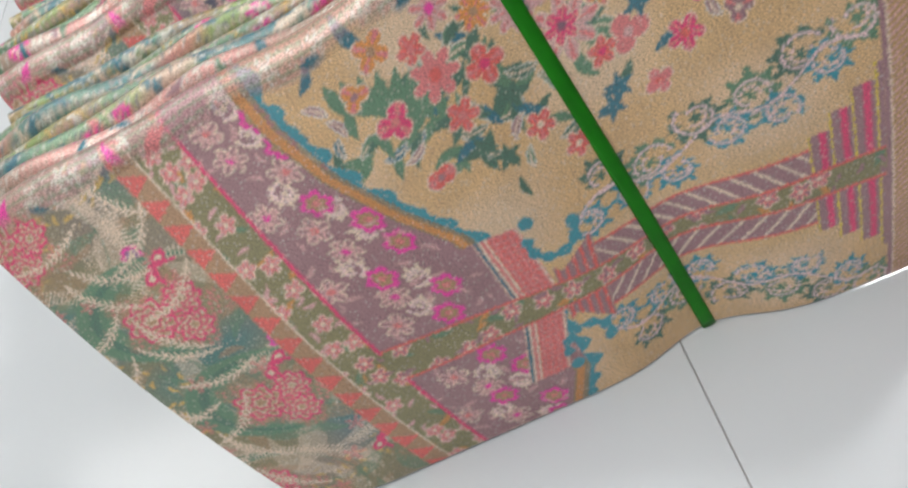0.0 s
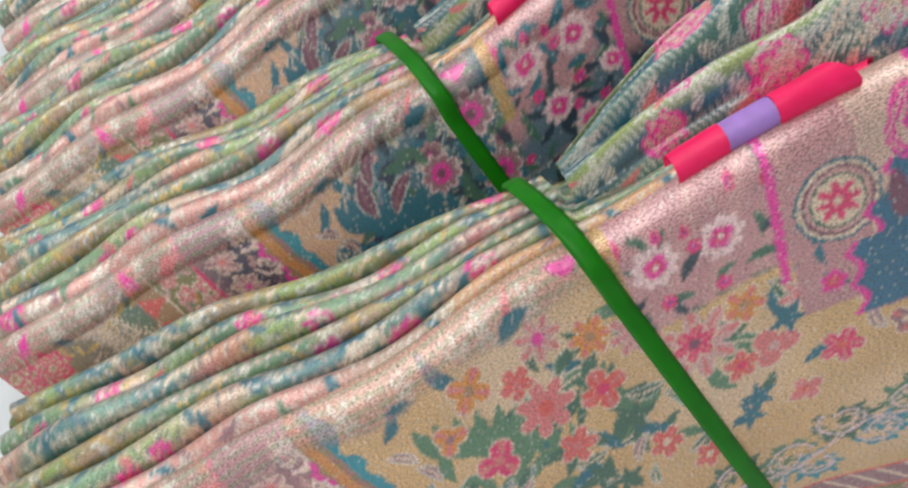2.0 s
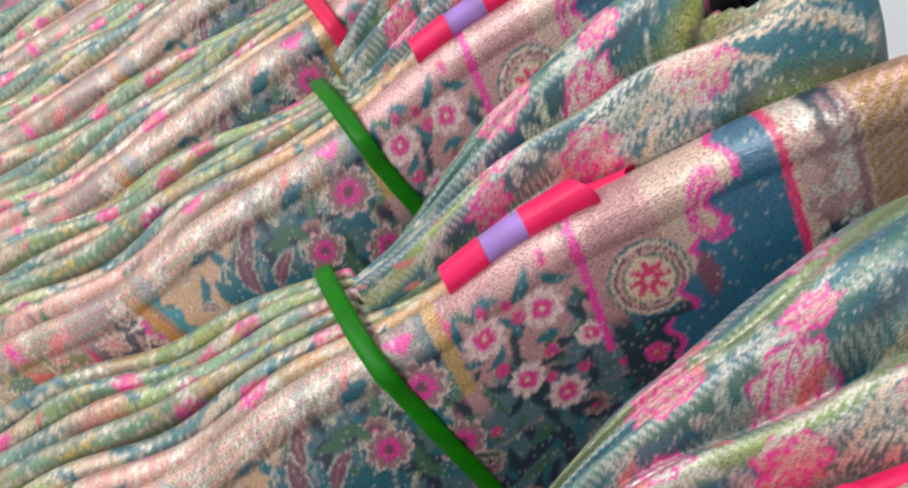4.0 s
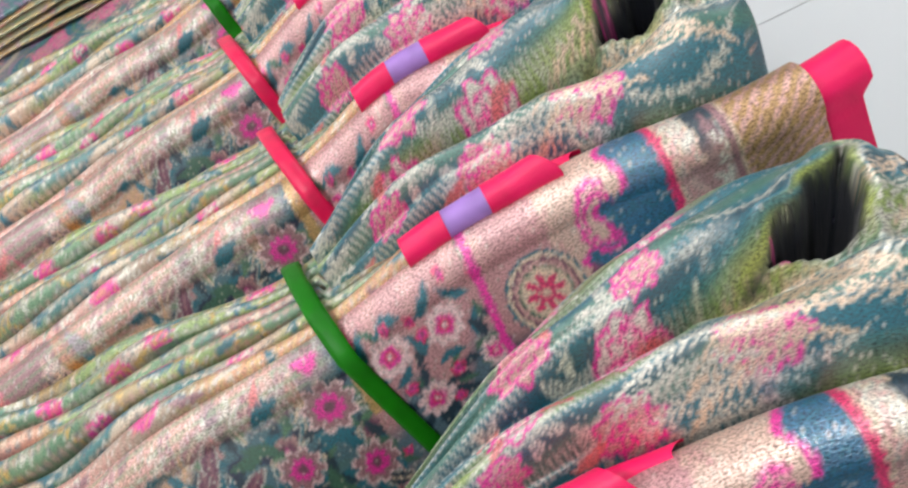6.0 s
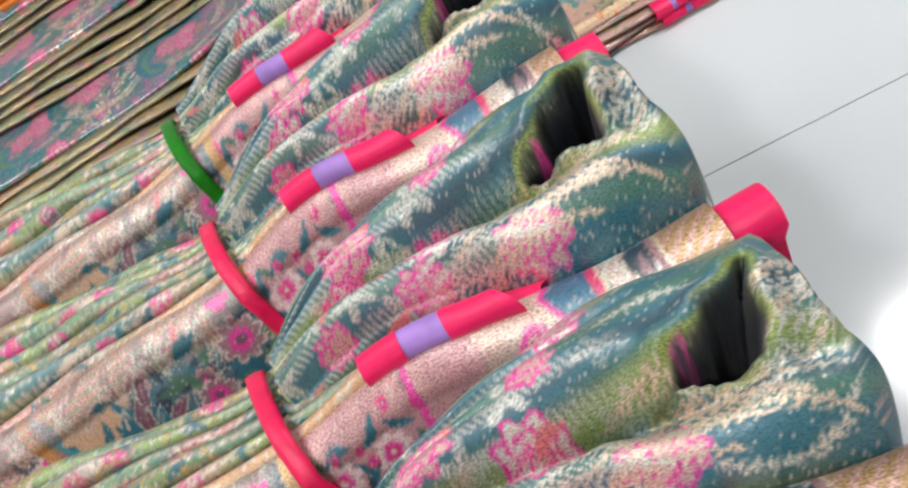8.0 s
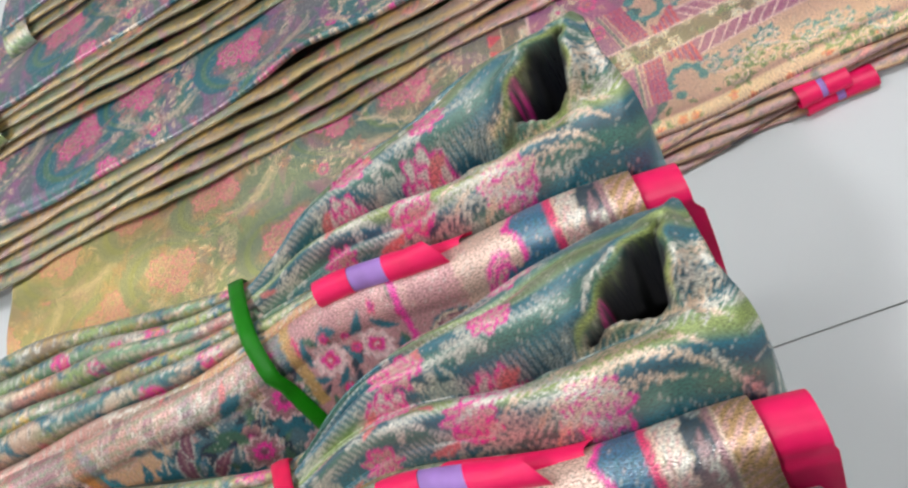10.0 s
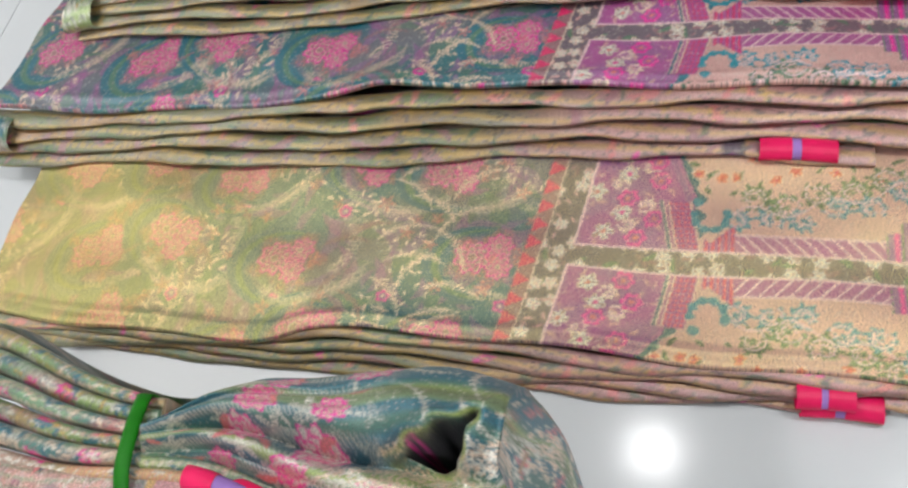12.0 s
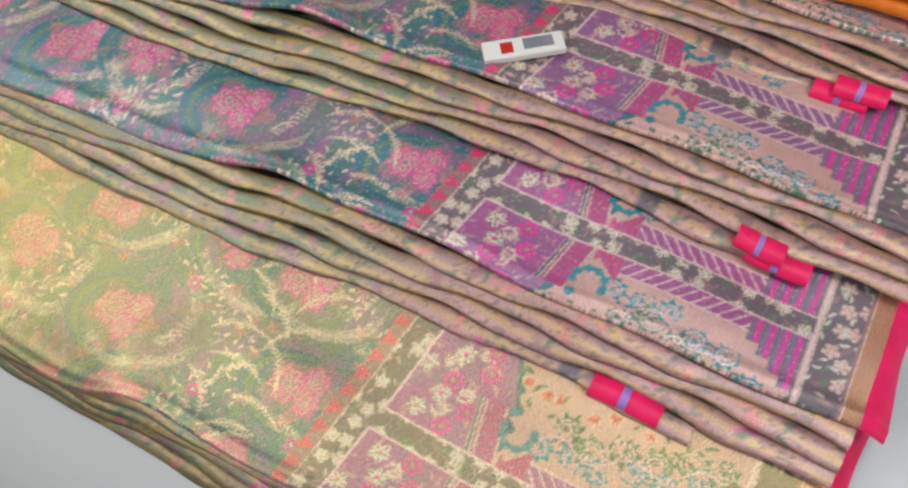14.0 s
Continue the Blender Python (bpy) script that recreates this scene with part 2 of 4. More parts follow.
def flower(size, petals, outer, inner, heart, rim=None):
    def fn(x, y, r, k, lay):
        s = size * (0.75 + 0.5 * k)
        a = np.arctan2(y, x)
        out = s * (0.72 + 0.28 * np.abs(np.cos(petals * a / 2)))
        if rim is not None:
            lay(edge(out * 1.14 - r), rim, 0.5)
        lay(edge(out - r), outer)
        lay(edge(out * 0.62 - r), inner, 0.2)
        lay(edge(s * 0.24 - r), heart, 0.3)
    return fn


def rose(size, line, fill):
    def fn(x, y, r, k, lay):
        s = size * (0.8 + 0.4 * k)
        a = np.arctan2(y, x)
        out = s * (0.9 + 0.1 * np.cos(9 * a))
        lay(edge(out - r), fill, 0.6)
        for q in (0.97, 0.62, 0.3):
            lay(edge(0.0011 - np.abs(r - out * q + 0.0012 * np.sin(7 * a + q * 9))), line, 0.2)
    return fn


def leafy(size, colour, vein=None, metal=0.1):
    def fn(x, y, r, k, lay):
        s = size * (0.75 + 0.5 * k)
        w = s * 0.3 * (1 - (x / s) ** 2)
        y2 = y + 0.25 * x * x / s
        if vein is not None:
            lay(edge(w + 0.0008 - np.abs(y2)) * edge(s - np.abs(x)), "silver", 0.7)
        lay(edge(w - np.abs(y2)) * edge(s - np.abs(x)), colour, metal)
        if vein is not None:
            lay(edge(w - np.abs(y2)) * edge(0.0007 - np.abs(y2)), vein, 0.3)
    return fn


def feather(size, colour, metal=0.7):
    def fn(x, y, r, k, lay):
        s = size * (0.75 + 0.5 * k)
        y2 = y + 0.5 * x * x / s
        w = s * 0.26 * np.clip(1 - (x / s) ** 2, 0, 1)
        barb = 0.5 + 0.5 * np.sin((x + np.abs(y2) * 1.2) * 1500)
        lay(edge(w - np.abs(y2)) * (0.35 + 0.65 * barb), colour, metal)
    return fn


def lash(size, colour, metal=0.85):
    """A slim curved frond with barbs on either side of its stem."""
    def fn(x, y, r, k, lay):
        y2 = y + 0.30 * x * x / size
        w = size * 0.15 * np.clip(1 - (x / size) ** 2, 0, 1) ** 0.7
        barb = np.clip(0.1 + 1.2 * np.sin((x + np.abs(y2) * 1.1) * 1250), 0, 1)
        lay(edge(w - np.abs(y2)) * barb, colour, metal)
        lay(edge(0.0007 - np.abs(y2)) * edge(size - np.abs(x)), colour, metal)
    return fn


def sprig(size, colour, metal=0.7):
    def fn(x, y, r, k, lay):
        s = size * (0.75 + 0.5 * k)
        a = np.arctan2(y, x)
        out = s * (0.25 + 0.75 * np.abs(np.cos(2.5 * a)) ** 1.5)
        lay(edge(out - r) * (0.6 + 0.4 * np.sin(r * 2600)), colour, metal)
    return fn


def petal_bloom(size, petals, fill, vein, heart):
    """An open flower of separate petals, each with a pale outline."""
    def fn(x, y, r, k, lay):
        a = np.arctan2(y, x)
        lobe = np.abs(np.cos(petals * a / 2))
        out = size * (0.42 + 0.58 * lobe ** 0.7)
        lay(edge(out + 0.0012 - r), "pale", 0.5)
        lay(edge(out - r), fill, 0.15)
        lay(edge(out - r) * edge(lobe - 0.94, 0.05) * edge(r - 0.3 * size), vein, 0.2)
        lay(edge(0.26 * size - r), heart, 0.3)
    return fn


def rose_cluster(line, fill, arm):
    """Three outlined roses with an arm of leaf curling round them and lashes at its tip."""
    def fn(x, y, r, k, lay):
        q, a = np.hypot(x / 1.35, y), np.arctan2(y, x / 1.35)
        turn = np.mod(a - 0.9, 2 * np.pi)
        sweep = 0.031 + 0.0050 * turn
        lay(edge(0.0115 * np.sin(np.pi * np.clip(turn / 4.3, 0, 1)) - np.abs(q - sweep), 0.002), arm, 0.1)
        lay(edge(0.0030 * np.sin(np.pi * np.clip(turn / 4.3, 0, 1)) - np.abs(q - sweep)) * 0.8, "green" if arm == "teal" else "leaf", 0.2)
        sweep = 0.046
        for c0, lo in ((0.3, 0.012), (-0.5, 0.020), (-1.2, 0.010)):
            rib = q - sweep - lo - 0.012 * np.sin((a - c0) * 2)
            lay(edge(0.0055 - np.abs(rib)) * edge(np.cos(a - c0) - 0.72, 0.06) * np.clip(0.25 + 0.9 * np.sin(a * 150 + rib * 500), 0, 1) * 0.75, "pale", 0.6)
        core = edge(0.031 + 0.006 * np.cos(5 * a + 1) - q, 0.006)
        lay(core * 0.4, "tan" if arm == "green" else "mauve", 0.3)
        lay(core * np.clip(np.sin(x * 700 + 3 * np.sin(y * 320)) * np.sin(y * 660 + 2 * np.sin(x * 290)) * 2 - 0.4, 0, 1) * 0.8, "rose", 0.3)
        for dx, dy, s in ((-0.016, 0.002, 0.021), (0.014, 0.011, 0.016), (0.010, -0.014, 0.015)):
            rr, aa = np.hypot(x - dx, y - dy), np.arctan2(y - dy, x - dx)
            out = s * (0.9 + 0.10 * np.cos(8 * aa))
            lay(edge(out - rr), fill, 0.4)
            for f, ph in ((0.95, 0.0), (0.66, 0.5), (0.36, 1.1)):
                ring = s * f * (0.88 + 0.12 * np.cos((8 - 2 * (f < 0.6)) * aa + ph * 3 + dx * 90))
                lay(edge(0.0014 - np.abs(rr - ring)) * (1.0 if f > 0.9 else 0.7), line, 0.2)
                lay(edge(0.0008 - np.abs(rr - ring + 0.0022)) * 0.7, "pale", 0.5)
    return fn


def scroll_leaf(size, colour):
    """One curl of a leafy scroll: a pale stem wound into a spiral with ragged leaves along it."""
    def fn(x, y, r, k, lay):
        a = np.arctan2(y, x)
        spiral = size * (0.80 - 0.09 * a)
        ragged = size * (0.22 + 0.13 * np.sin(a * 8 + 1) + 0.08 * np.sin(a * 17))
        lay(edge(ragged * (1.15 + 0.5 * np.cos(a)) - np.abs(r - spiral)), colour, 0.1)
        lay(edge(size * 0.30 * (0.8 + 0.3 * np.cos(5 * a)) - r), colour, 0.1)
        lay(edge(0.0008 - np.abs(r - spiral * 0.92)), "blossom", 0.5)
        lay(edge(0.0006 - np.abs(r - size * 0.40)) * edge(np.cos(a)), "blossom", 0.5)
    return fn


def bow(colour):
    def fn(x, y, r, k, lay):
        for side in (-1, 1):
            rr = np.hypot(x - side * 0.008, (y - 0.002) * 1.5)
            lay(edge(0.0075 - rr) * edge(rr - 0.0035), colour, 0.1)
            lay(edge(0.0032 - rr), "pale", 0.4)
            lay(edge(0.0016 - np.abs(x - side * (0.004 + 0.5 * np.abs(y)))) * edge(y) * edge(0.014 - y), colour, 0.1)
        lay(edge(0.0032 - r), colour, 0.1)
    return fn


def garden(w, warm, haze):
    """The body of the saree: a shot ground with clusters of roses, curling arms, feathers and golden sprays."""
    U, V = w.U, w.V
    olive = haze == "olive"
    mist = 0.5 + 0.5 * np.sin(U * 31 + 1.3 + 2 * np.sin(V * 23)) * np.sin(V * 29 + U * 9)
    w.lay(np.clip(mist, 0, 1) * (0.85 if olive else 0.35), "green", 0.15)
    w.lay(np.clip(warm + 0.55 * np.sin(U * 17 - V * 26 + 0.7), 0, 1) * 0.65, "tan" if olive else haze, 0.25)
    if olive:
        w.lay(np.clip(0.55 + 0.5 * np.sin(U * 43 + 2 * np.sin(V * 37)), 0, 1) * 0.8, "olive", 0.3)
    w.spots(0.033, 5, leafy(0.012, "tan" if olive else "violet", None, 0.1), 0.5, 0.5)
    w.spots(0.052, 2, feather(0.034, "pale" if olive else "green", 0.5), 0.6, 0.8)
    w.spots(0.045, 7, feather(0.026, "green" if olive else "violet", 0.3), 0.8, 0.8)
    w.spots(0.060, 10, feather(0.032, "tan" if olive else "lilac", 0.4), 0.6, 0.6)
    trail = np.sin(U * 24 + 2.2 * np.sin(V * 19) + V * 14)
    w.spots(0.0125, 4, leafy(0.0058, "gold" if olive else "pale", None, 0.5), np.clip(trail * 3 - 1.4, 0, 1), 0.9)
    for i in range(-2, 3):
        for j in range(-8, 1):
            if (i * 5 + j * 3) % 7 == 2:
                continue
            cx, cy = -0.215 + 0.205 * j * 0.62 + 0.06 * (i % 2), 0.135 + 0.108 * i
            w.stamp(cx + 0.02 * math.sin(i * 5 + j * 2.3), cy + 0.012 * math.sin(j * 3.7), 0.095, 0.6 * math.sin(i * 3.1 + j * 1.7) + 0.2, rose_cluster("pink" if olive else "hot", "tan" if olive else "mauve", "green" if olive else "teal"))
            w.stamp(cx + 0.062, cy + 0.05, 0.03, 1.2 * i + j, flower(0.0085, 5, "hot", "violet", "pale", None))
    w.spots(0.031, 9, sprig(0.009, "rose", 0.3), 0.8, 0.3)
    if olive:
        for i in range(4):
            w.stamp(-0.211 + 0.0445 * i, 0.092 + 0.114 * i, 0.024, -0.9, bow("pink"))
    for i in range(24):
        w.stamp(-0.24 + 0.035 * math.sin(i * 2.4), 0.02 + 0.017 * i, 0.05, 0.9 * math.sin(i * 1.7), lash(0.032, "pale", 0.6))
        w.stamp(-0.46 + 0.16 * math.sin(i * 5.1), 0.02 + 0.017 * i, 0.05, 1.2 * math.sin(i * 2.7), lash(0.028, "tan" if olive else "mauve", 0.5))


def trellis(w, where, ground, bloom, spray):
    """A band of small flowers on a dull ground."""
    w.lay(where, ground, 0.1)
    w.spots(0.026, 23, leafy(0.009, "orange" if ground == "olive" else "mauve", None, 0.2), where * 0.8, 0.6)
    w.spots(0.030, 24, leafy(0.009, "green", None, 0.2), where * 0.8, 0.5)
    w.spots(0.023, 21, petal_bloom(0.0075, 5, bloom, spray, "pale"), where, 0.8)
    w.spots(0.017, 22, leafy(0.0055, spray, None, 0.5), where, 0.7)


def bouquet(w, thick):
    """The spray of flowers in the middle of the arch."""
    rng = random.Random(7)
    if thick:
        dark = edge(w.U + 0.040 - 0.5 * np.clip(0.06 - w.V, -0.1, 0.06) + 0.012 * np.sin(w.V * 120 + w.U * 60), 0.012) * edge(w.V - 0.006 - 0.012 * np.sin(w.U * 80), 0.012)
        w.lay(dark * 0.9, "teal", 0.1)
        w.spots(0.024, 66, leafy(0.013, "deep", None), dark, 0.9)
        w.spots(0.021, 61, leafy(0.012, "teal", None), dark, 0.9)
        w.spots(0.025, 62, leafy(0.013, "navy", None), dark, 0.8)
        w.spots(0.031, 63, flower(0.0085, 8, "mauve", "plum", "hot", "rosewhite"), dark, 0.6)
        w.spots(0.026, 65, leafy(0.008, "blue", "teal"), dark, 0.5)
        w.spots(0.019, 64, leafy(0.009, "green", None), dark * edge(0.06 - w.V, 0.02), 0.6)
    for i in range(110):
        cx, cy = rng.gauss(0.04, 0.06), rng.gauss(0.06 if thick else 0.085, 0.032)
        colour = rng.choice(("teal", "teal", "leaf", "deep") if thick else ("green", "leaf", "leaf", "teal", "green"))
        w.stamp(cx, cy, 0.024, rng.uniform(0, 6.28), leafy(rng.uniform(0.008, 0.015), colour, "pale" if i % 4 == 0 else None))
    for i in range(7):
        w.stamp(-0.045 + 0.009 * i, 0.050 + 0.004 * i, 0.036, 1.0 + 0.16 * i, leafy(0.019, "teal" if thick else "green", None))
    for cx, cy in ((-0.062, 0.045), (-0.052, 0.062), (-0.012, 0.108), (0.055, 0.125), (0.19, 0.118)):
        w.stamp(cx, cy, 0.022, cx * 40, leafy(0.0095, "plum" if thick else "mauve", "pale"))
    if thick:
        for i in range(10):
            w.stamp(-0.075 + 0.013 * i, 0.006 + 0.012 * math.sin(i * 2.2), 0.03, 2.2 + 0.5 * math.sin(i * 1.9), leafy(0.012, ("mauve", "tan", "green", "plum")[i % 4], "pale"))
        for cx, cy, s in ((-0.030, 0.040, 0.018), (-0.008, 0.050, 0.015), (-0.02, 0.024, 0.014)):
            w.stamp(cx, cy, 0.03, 2.6 + cx * 30, leafy(s, "plum", "mauve"))
        for cx, cy, s in ((0.022, 0.055, 0.014), (0.055, 0.030, 0.017), (0.01, 0.095, 0.013), (0.06, 0.076, 0.015), (0.035, 0.112, 0.012)):
            w.stamp(cx, cy, 0.03, cx * 50, flower(s * 0.9, 9, "mauve", "hot", "plum", "blossom"))
        return
    for cx, cy, s, n, fill, heart in ((0.018, 0.068, 0.017, 7, "rose", "coral"), (0.050, 0.078, 0.0135, 4, "coral", "pink"), (-0.017, 0.080, 0.013, 3, "pink", "rose"),
                                      (0.025, 0.101, 0.0115, 5, "coral", "rose"), (0.070, 0.133, 0.0105, 5, "coral", "pale"), (0.090, 0.159, 0.0095, 5, "coral", "pale"),
                                      (0.105, 0.084, 0.022, 8, "rosewhite", "rose"), (0.103, 0.082, 0.012, 6, "pink", "plum"), (0.172, 0.128, 0.0115, 5, "pink", "coral"),
                                      (-0.003, 0.131, 0.010, 2, "coral", "mauve"), (-0.014, 0.031, 0.013, 4, "orange", "tan"), (0.055, 0.045, 0.012, 6, "orange", "tan"), (0.140, 0.110, 0.013, 3, "rose", "rosewhite"),
                                      (0.03, 0.03, 0.013, 7, "rosewhite", "hot"), (0.132, 0.075, 0.011, 5, "orange", "tan"), (0.158, 0.085, 0.010, 6, "rosewhite", "rose"), (0.122, 0.112, 0.010, 5, "coral", "pink"), (0.195, 0.10, 0.0105, 5, "coral", "rose"), (0.150, 0.150, 0.009, 4, "rose", "coral"), (-0.035, 0.05, 0.010, 3, "orange", "mauve"), (0.01, 0.045, 0.010, 5, "coral", "rose"), (0.205, 0.125, 0.009, 3, "mauve", "pale"), (0.078, 0.055, 0.015, 8, "rosewhite", "pink")):
        w.stamp(cx, cy, 0.034, cx * 60, petal_bloom(s, n, fill, "rose", heart))
    for cx, cy in ((0.125, 0.140), (0.043, 0.142), (0.118, 0.15), (0.06, 0.105), (0.15, 0.095), (0.030, 0.128)):
        for turn in (0, 1.2, 2.4):
            w.stamp(cx, cy, 0.02, turn + cx * 30, leafy(0.011, "leaf" if cx < 0.1 else "teal", None))


def end_piece(w, u, h, panel="mauve", band="olive", warm=0.35, thick=1.0, flat=False):
    """The broad face: from the body of the saree over its triangle border and arch to the plain pink selvage. h runs down from the top fold.
    The columned border is mirrored about a narrow strip of flowers."""
    olive = band == "olive"
    u, h = w.U, w.V
    accent = "coral" if olive else "pink"
    line = accent if olive else "blossom"
    if flat:
        mid, half, slant, x = 0.2535 + 0 * u, 0.013 + 0 * u, 0.165, u
        u_far = 0.272
    else:
        mid = np.interp(u, (-0.085, 0.02, 0.12, 0.3), (0.253, 0.266, 0.268, 0.268))
        half = np.interp(u, (-0.085, 0.02, 0.12, 0.3), (0.017, 0.013, 0.0075, 0.012))
        slant, u_far = 0.29, 0.295
        x = np.where(u > 0.05, 0.05 + (u - 0.05) / 1.12, u)
    m = np.abs(h - mid) - half                        # distance from the strip, either way
    xs = x - slant * (h - mid)                        # along the weave, following its slant
    garden(w, warm, "olive" if olive else "mauve")
    tri = xs + 0.137
    border = edge(tri)
    trellis(w, border, band if olive or flat else "leaf", "rose" if olive else "silver", "rosewhite")
    saw = np.abs(np.modf(np.abs((h - mid) / 0.0235 + 20.5))[0] - 0.5) * 2
    w.lay(border * edge(0.0165 - tri), "tan" if olive else "mauve", 0.4)
    w.lay(border * edge(0.0165 * (1.25 * saw - 0.2) - tri), accent, 0.1)
    w.band(tri, 0.0165, 0.0180, "pale", 0.6)
    # strip of flowers between the two halves
    strip = edge(-m) * edge(xs + 0.11)
    trellis(w, strip, band, "rose" if olive else "silver", "mauve")
    # panel of silver sprays, its frame and the arch
    out = np.interp(m, (0.0, 0.068, 0.10, 0.145, 0.19, 0.24), (0.03, 0.022, 0.003, -0.018, -0.027, -0.027))
    to_arch = xs - out
    inner = edge(xs + 0.0875) * edge(m)
    w.lay(inner, panel, 0.15)
    w.lay(inner * np.clip(0.5 + 0.7 * np.sin(u * 70 + 3 * np.sin(h * 50)), 0, 1) * 0.7, "mauve" if olive else "violet", 0.15)
    if thick and not flat:
        w.lay(inner * edge(0.13 - h, 0.02) * np.clip(0.7 + 0.4 * np.sin(u * 90), 0, 1) * 0.85, "navy", 0.1)
    v2 = w.view(xs, m)
    for i in range(9):
        cx, cm = -0.062 + 0.018 * math.sin(i * 2.3), 0.018 + 0.024 * i
        v2.stamp(cx, cm, 0.03, i * 1.3, petal_bloom(0.0105, 5 + i % 2, "rosewhite" if olive else "silver", "mauve", "hot" if i % 2 else "rose"))
        v2.stamp(cx + 0.022, cm + 0.010, 0.026, i * 0.9, scroll_leaf(0.0085, "pale"))
        v2.stamp(cx + 0.034, cm - 0.006, 0.03, i * 2.1, flower(0.0115, 6, "hot", "lilac" if not olive else "tan", "rose"))
    v2.spots(0.019, 32, leafy(0.0060, "rosewhite", None, 0.5), inner * 0.75, 0.7)
    w.band(np.where(m > -0.001, xs, 9), -0.0895, -0.0865, "pink" if olive else line, 0.2)
    # field within the arch
    tooth = 0.006 * np.abs(np.sin(m * 120)) ** 0.6 + 0.003 * np.sin(m * 310 + 1) - 0.004
    field = edge(to_arch - 0.007 - tooth) * edge(m)
    shade = edge(to_arch + 0.013) * (1 - edge(to_arch - 0.001)) * edge(m - 0.06)
    w.lay(shade * 0.75, "olive" if olive else "lilac", 0.2)
    w.lay(edge(0.0035 - np.abs(to_arch + 0.008)) * edge(m - 0.06) * 0.8, "orange" if olive else "violet", 0.2)
    w.lay(edge(to_arch) * edge(m), "aqua" if olive else "teal", 0.1)
    w.lay(field, "cream" if not flat else "pale", 0.25)
    w.lay(field * (0.75 if flat else 0.0), "rosewhite", 0.3)
    w.lay(field * np.clip((0.2 if olive else 0.6) + np.sin(u * 33 + 1) * np.sin(h * 41), 0, 1) * 0.55, "pale" if olive and not thick else "rosewhite", 0.35)
    if thick and not flat:
        w.lay(field * np.clip(0.6 + 0.4 * np.sin((u + 2 * h) * 900), 0, 1) * 0.6, "rosewhite", 0.4)
    keep = w.c.copy()
    if flat:
        v2.spots(0.026, 15, petal_bloom(0.0062, 5, "coral", "rose", "pink"), field * edge(m - 0.075) * edge(0.16 - m), 0.55)
        v2.spots(0.022, 11, leafy(0.007, "leaf", None), field * edge(m - 0.07), 0.55)
    else:
        bouquet(w, thick)
    w.c[...] = keep + (w.c - keep) * field[..., None]
    # leafy scroll along the field
    v3 = w.view(x, m)
    ms = np.interp(x, (0.06, 0.11, 0.15, 0.2, 0.26), (0.045, 0.052, 0.055, 0.075, 0.088)) + 0.008 * np.sin(x * 88)
    vine = edge(x - 0.068) * edge(u_far - 0.02 - u)
    if not flat:
        vine = vine * edge(h - 0.10)
    for j in range(12):
        cx = 0.076 + 0.0155 * j
        cm = float(np.interp(cx, (0.06, 0.11, 0.15, 0.2, 0.26), (0.045, 0.052, 0.055, 0.075, 0.088))) + 0.008 * math.sin(cx * 88) + (0.011 if j % 2 else -0.010)
        if flat or cm < 0.15:
            v3.stamp(cx, cm, 0.02, j * 1.1, scroll_leaf(0.0135 if j % 2 else 0.0115, ("aqua", "leaf", "aqua", "green")[j % 4]))
    w.lay(vine * edge(0.0009 - np.abs(m - ms)), "blossom", 0.5)
    # capital, hook, neck, column and stepped foot
    cap_x = x + 0.19 * m
    cap = edge(cap_x - 0.009) * edge(0.042 - cap_x) * edge(m) * edge(0.060 - m)
    w.lay(cap, "rose" if olive else "lilac", 0.3)
    scale = np.sin((cap_x + m) * 560) * np.sin((cap_x - m) * 560)
    w.lay(cap * edge(cap_x - 0.019) * np.clip(scale * 3, 0, 1) * 0.8, "coral" if olive else "pink", 0.2)
    for e in (0.009, 0.0135, 0.018, 0.041):
        w.lay(cap * edge(0.0009 - np.abs(cap_x - e)), "pale", 0.5)
    w.lay(cap * edge(0.0012 - np.abs(cap_x - 0.0112)), "teal", 0.1)
    neck = edge(x - 0.044) * edge(0.074 - x) * edge(m) * edge(0.010 + 0.022 * np.abs(x - 0.05) / 0.024 - m)
    w.lay(neck, "mauve" if olive else panel, 0.2)
    w.lay(neck * edge(0.2 - np.abs(np.modf(np.abs(x / 0.0062 + 9))[0] - 0.5), 0.15), accent, 0.3)
    hr, ha = np.hypot(x - 0.050, m - 0.042), np.arctan2(m - 0.042, x - 0.050)
    w.lay(edge(0.0035 + 0.0012 * np.sin(ha * 9) - np.abs(hr - 0.0165)) * edge(0.35 - np.sin(ha), 0.1), "aqua", 0.1)
    w.lay(edge(0.0055 - np.hypot(x - 0.037, m - 0.060)) + edge(0.0045 - np.hypot(x - 0.066, m - 0.048)), "aqua", 0.1)
    col = edge(x - 0.074) * edge(0.214 - x) * edge(m - 0.001) * edge(0.021 - m)
    w.lay(col, "mauve" if olive else panel, 0.2)
    hatch = np.modf(np.abs((x + 0.9 * m) / 0.0135 + 9))[0]
    w.lay(col * edge(0.10 - np.abs(hatch - 0.5), 0.1), "pale" if olive else "blossom", 0.4)
    w.lay(edge(x - 0.074) * edge(0.214 - x) * edge(0.0010 - np.abs(m - 0.0205)), line, 0.3)
    stair = 0.030 + 0.012 * np.floor(np.clip((x - 0.212) / 0.0135, 0, 4))
    foot = edge(x - 0.212) * edge(0.268 - x) * edge(m) * edge(stair - m)
    if not flat:
        foot = foot * edge(h - 0.125)
    w.lay(foot, "mauve" if olive else "violet", 0.2)
    stripes = np.modf(np.abs(x / 0.0135 + 9))[0]
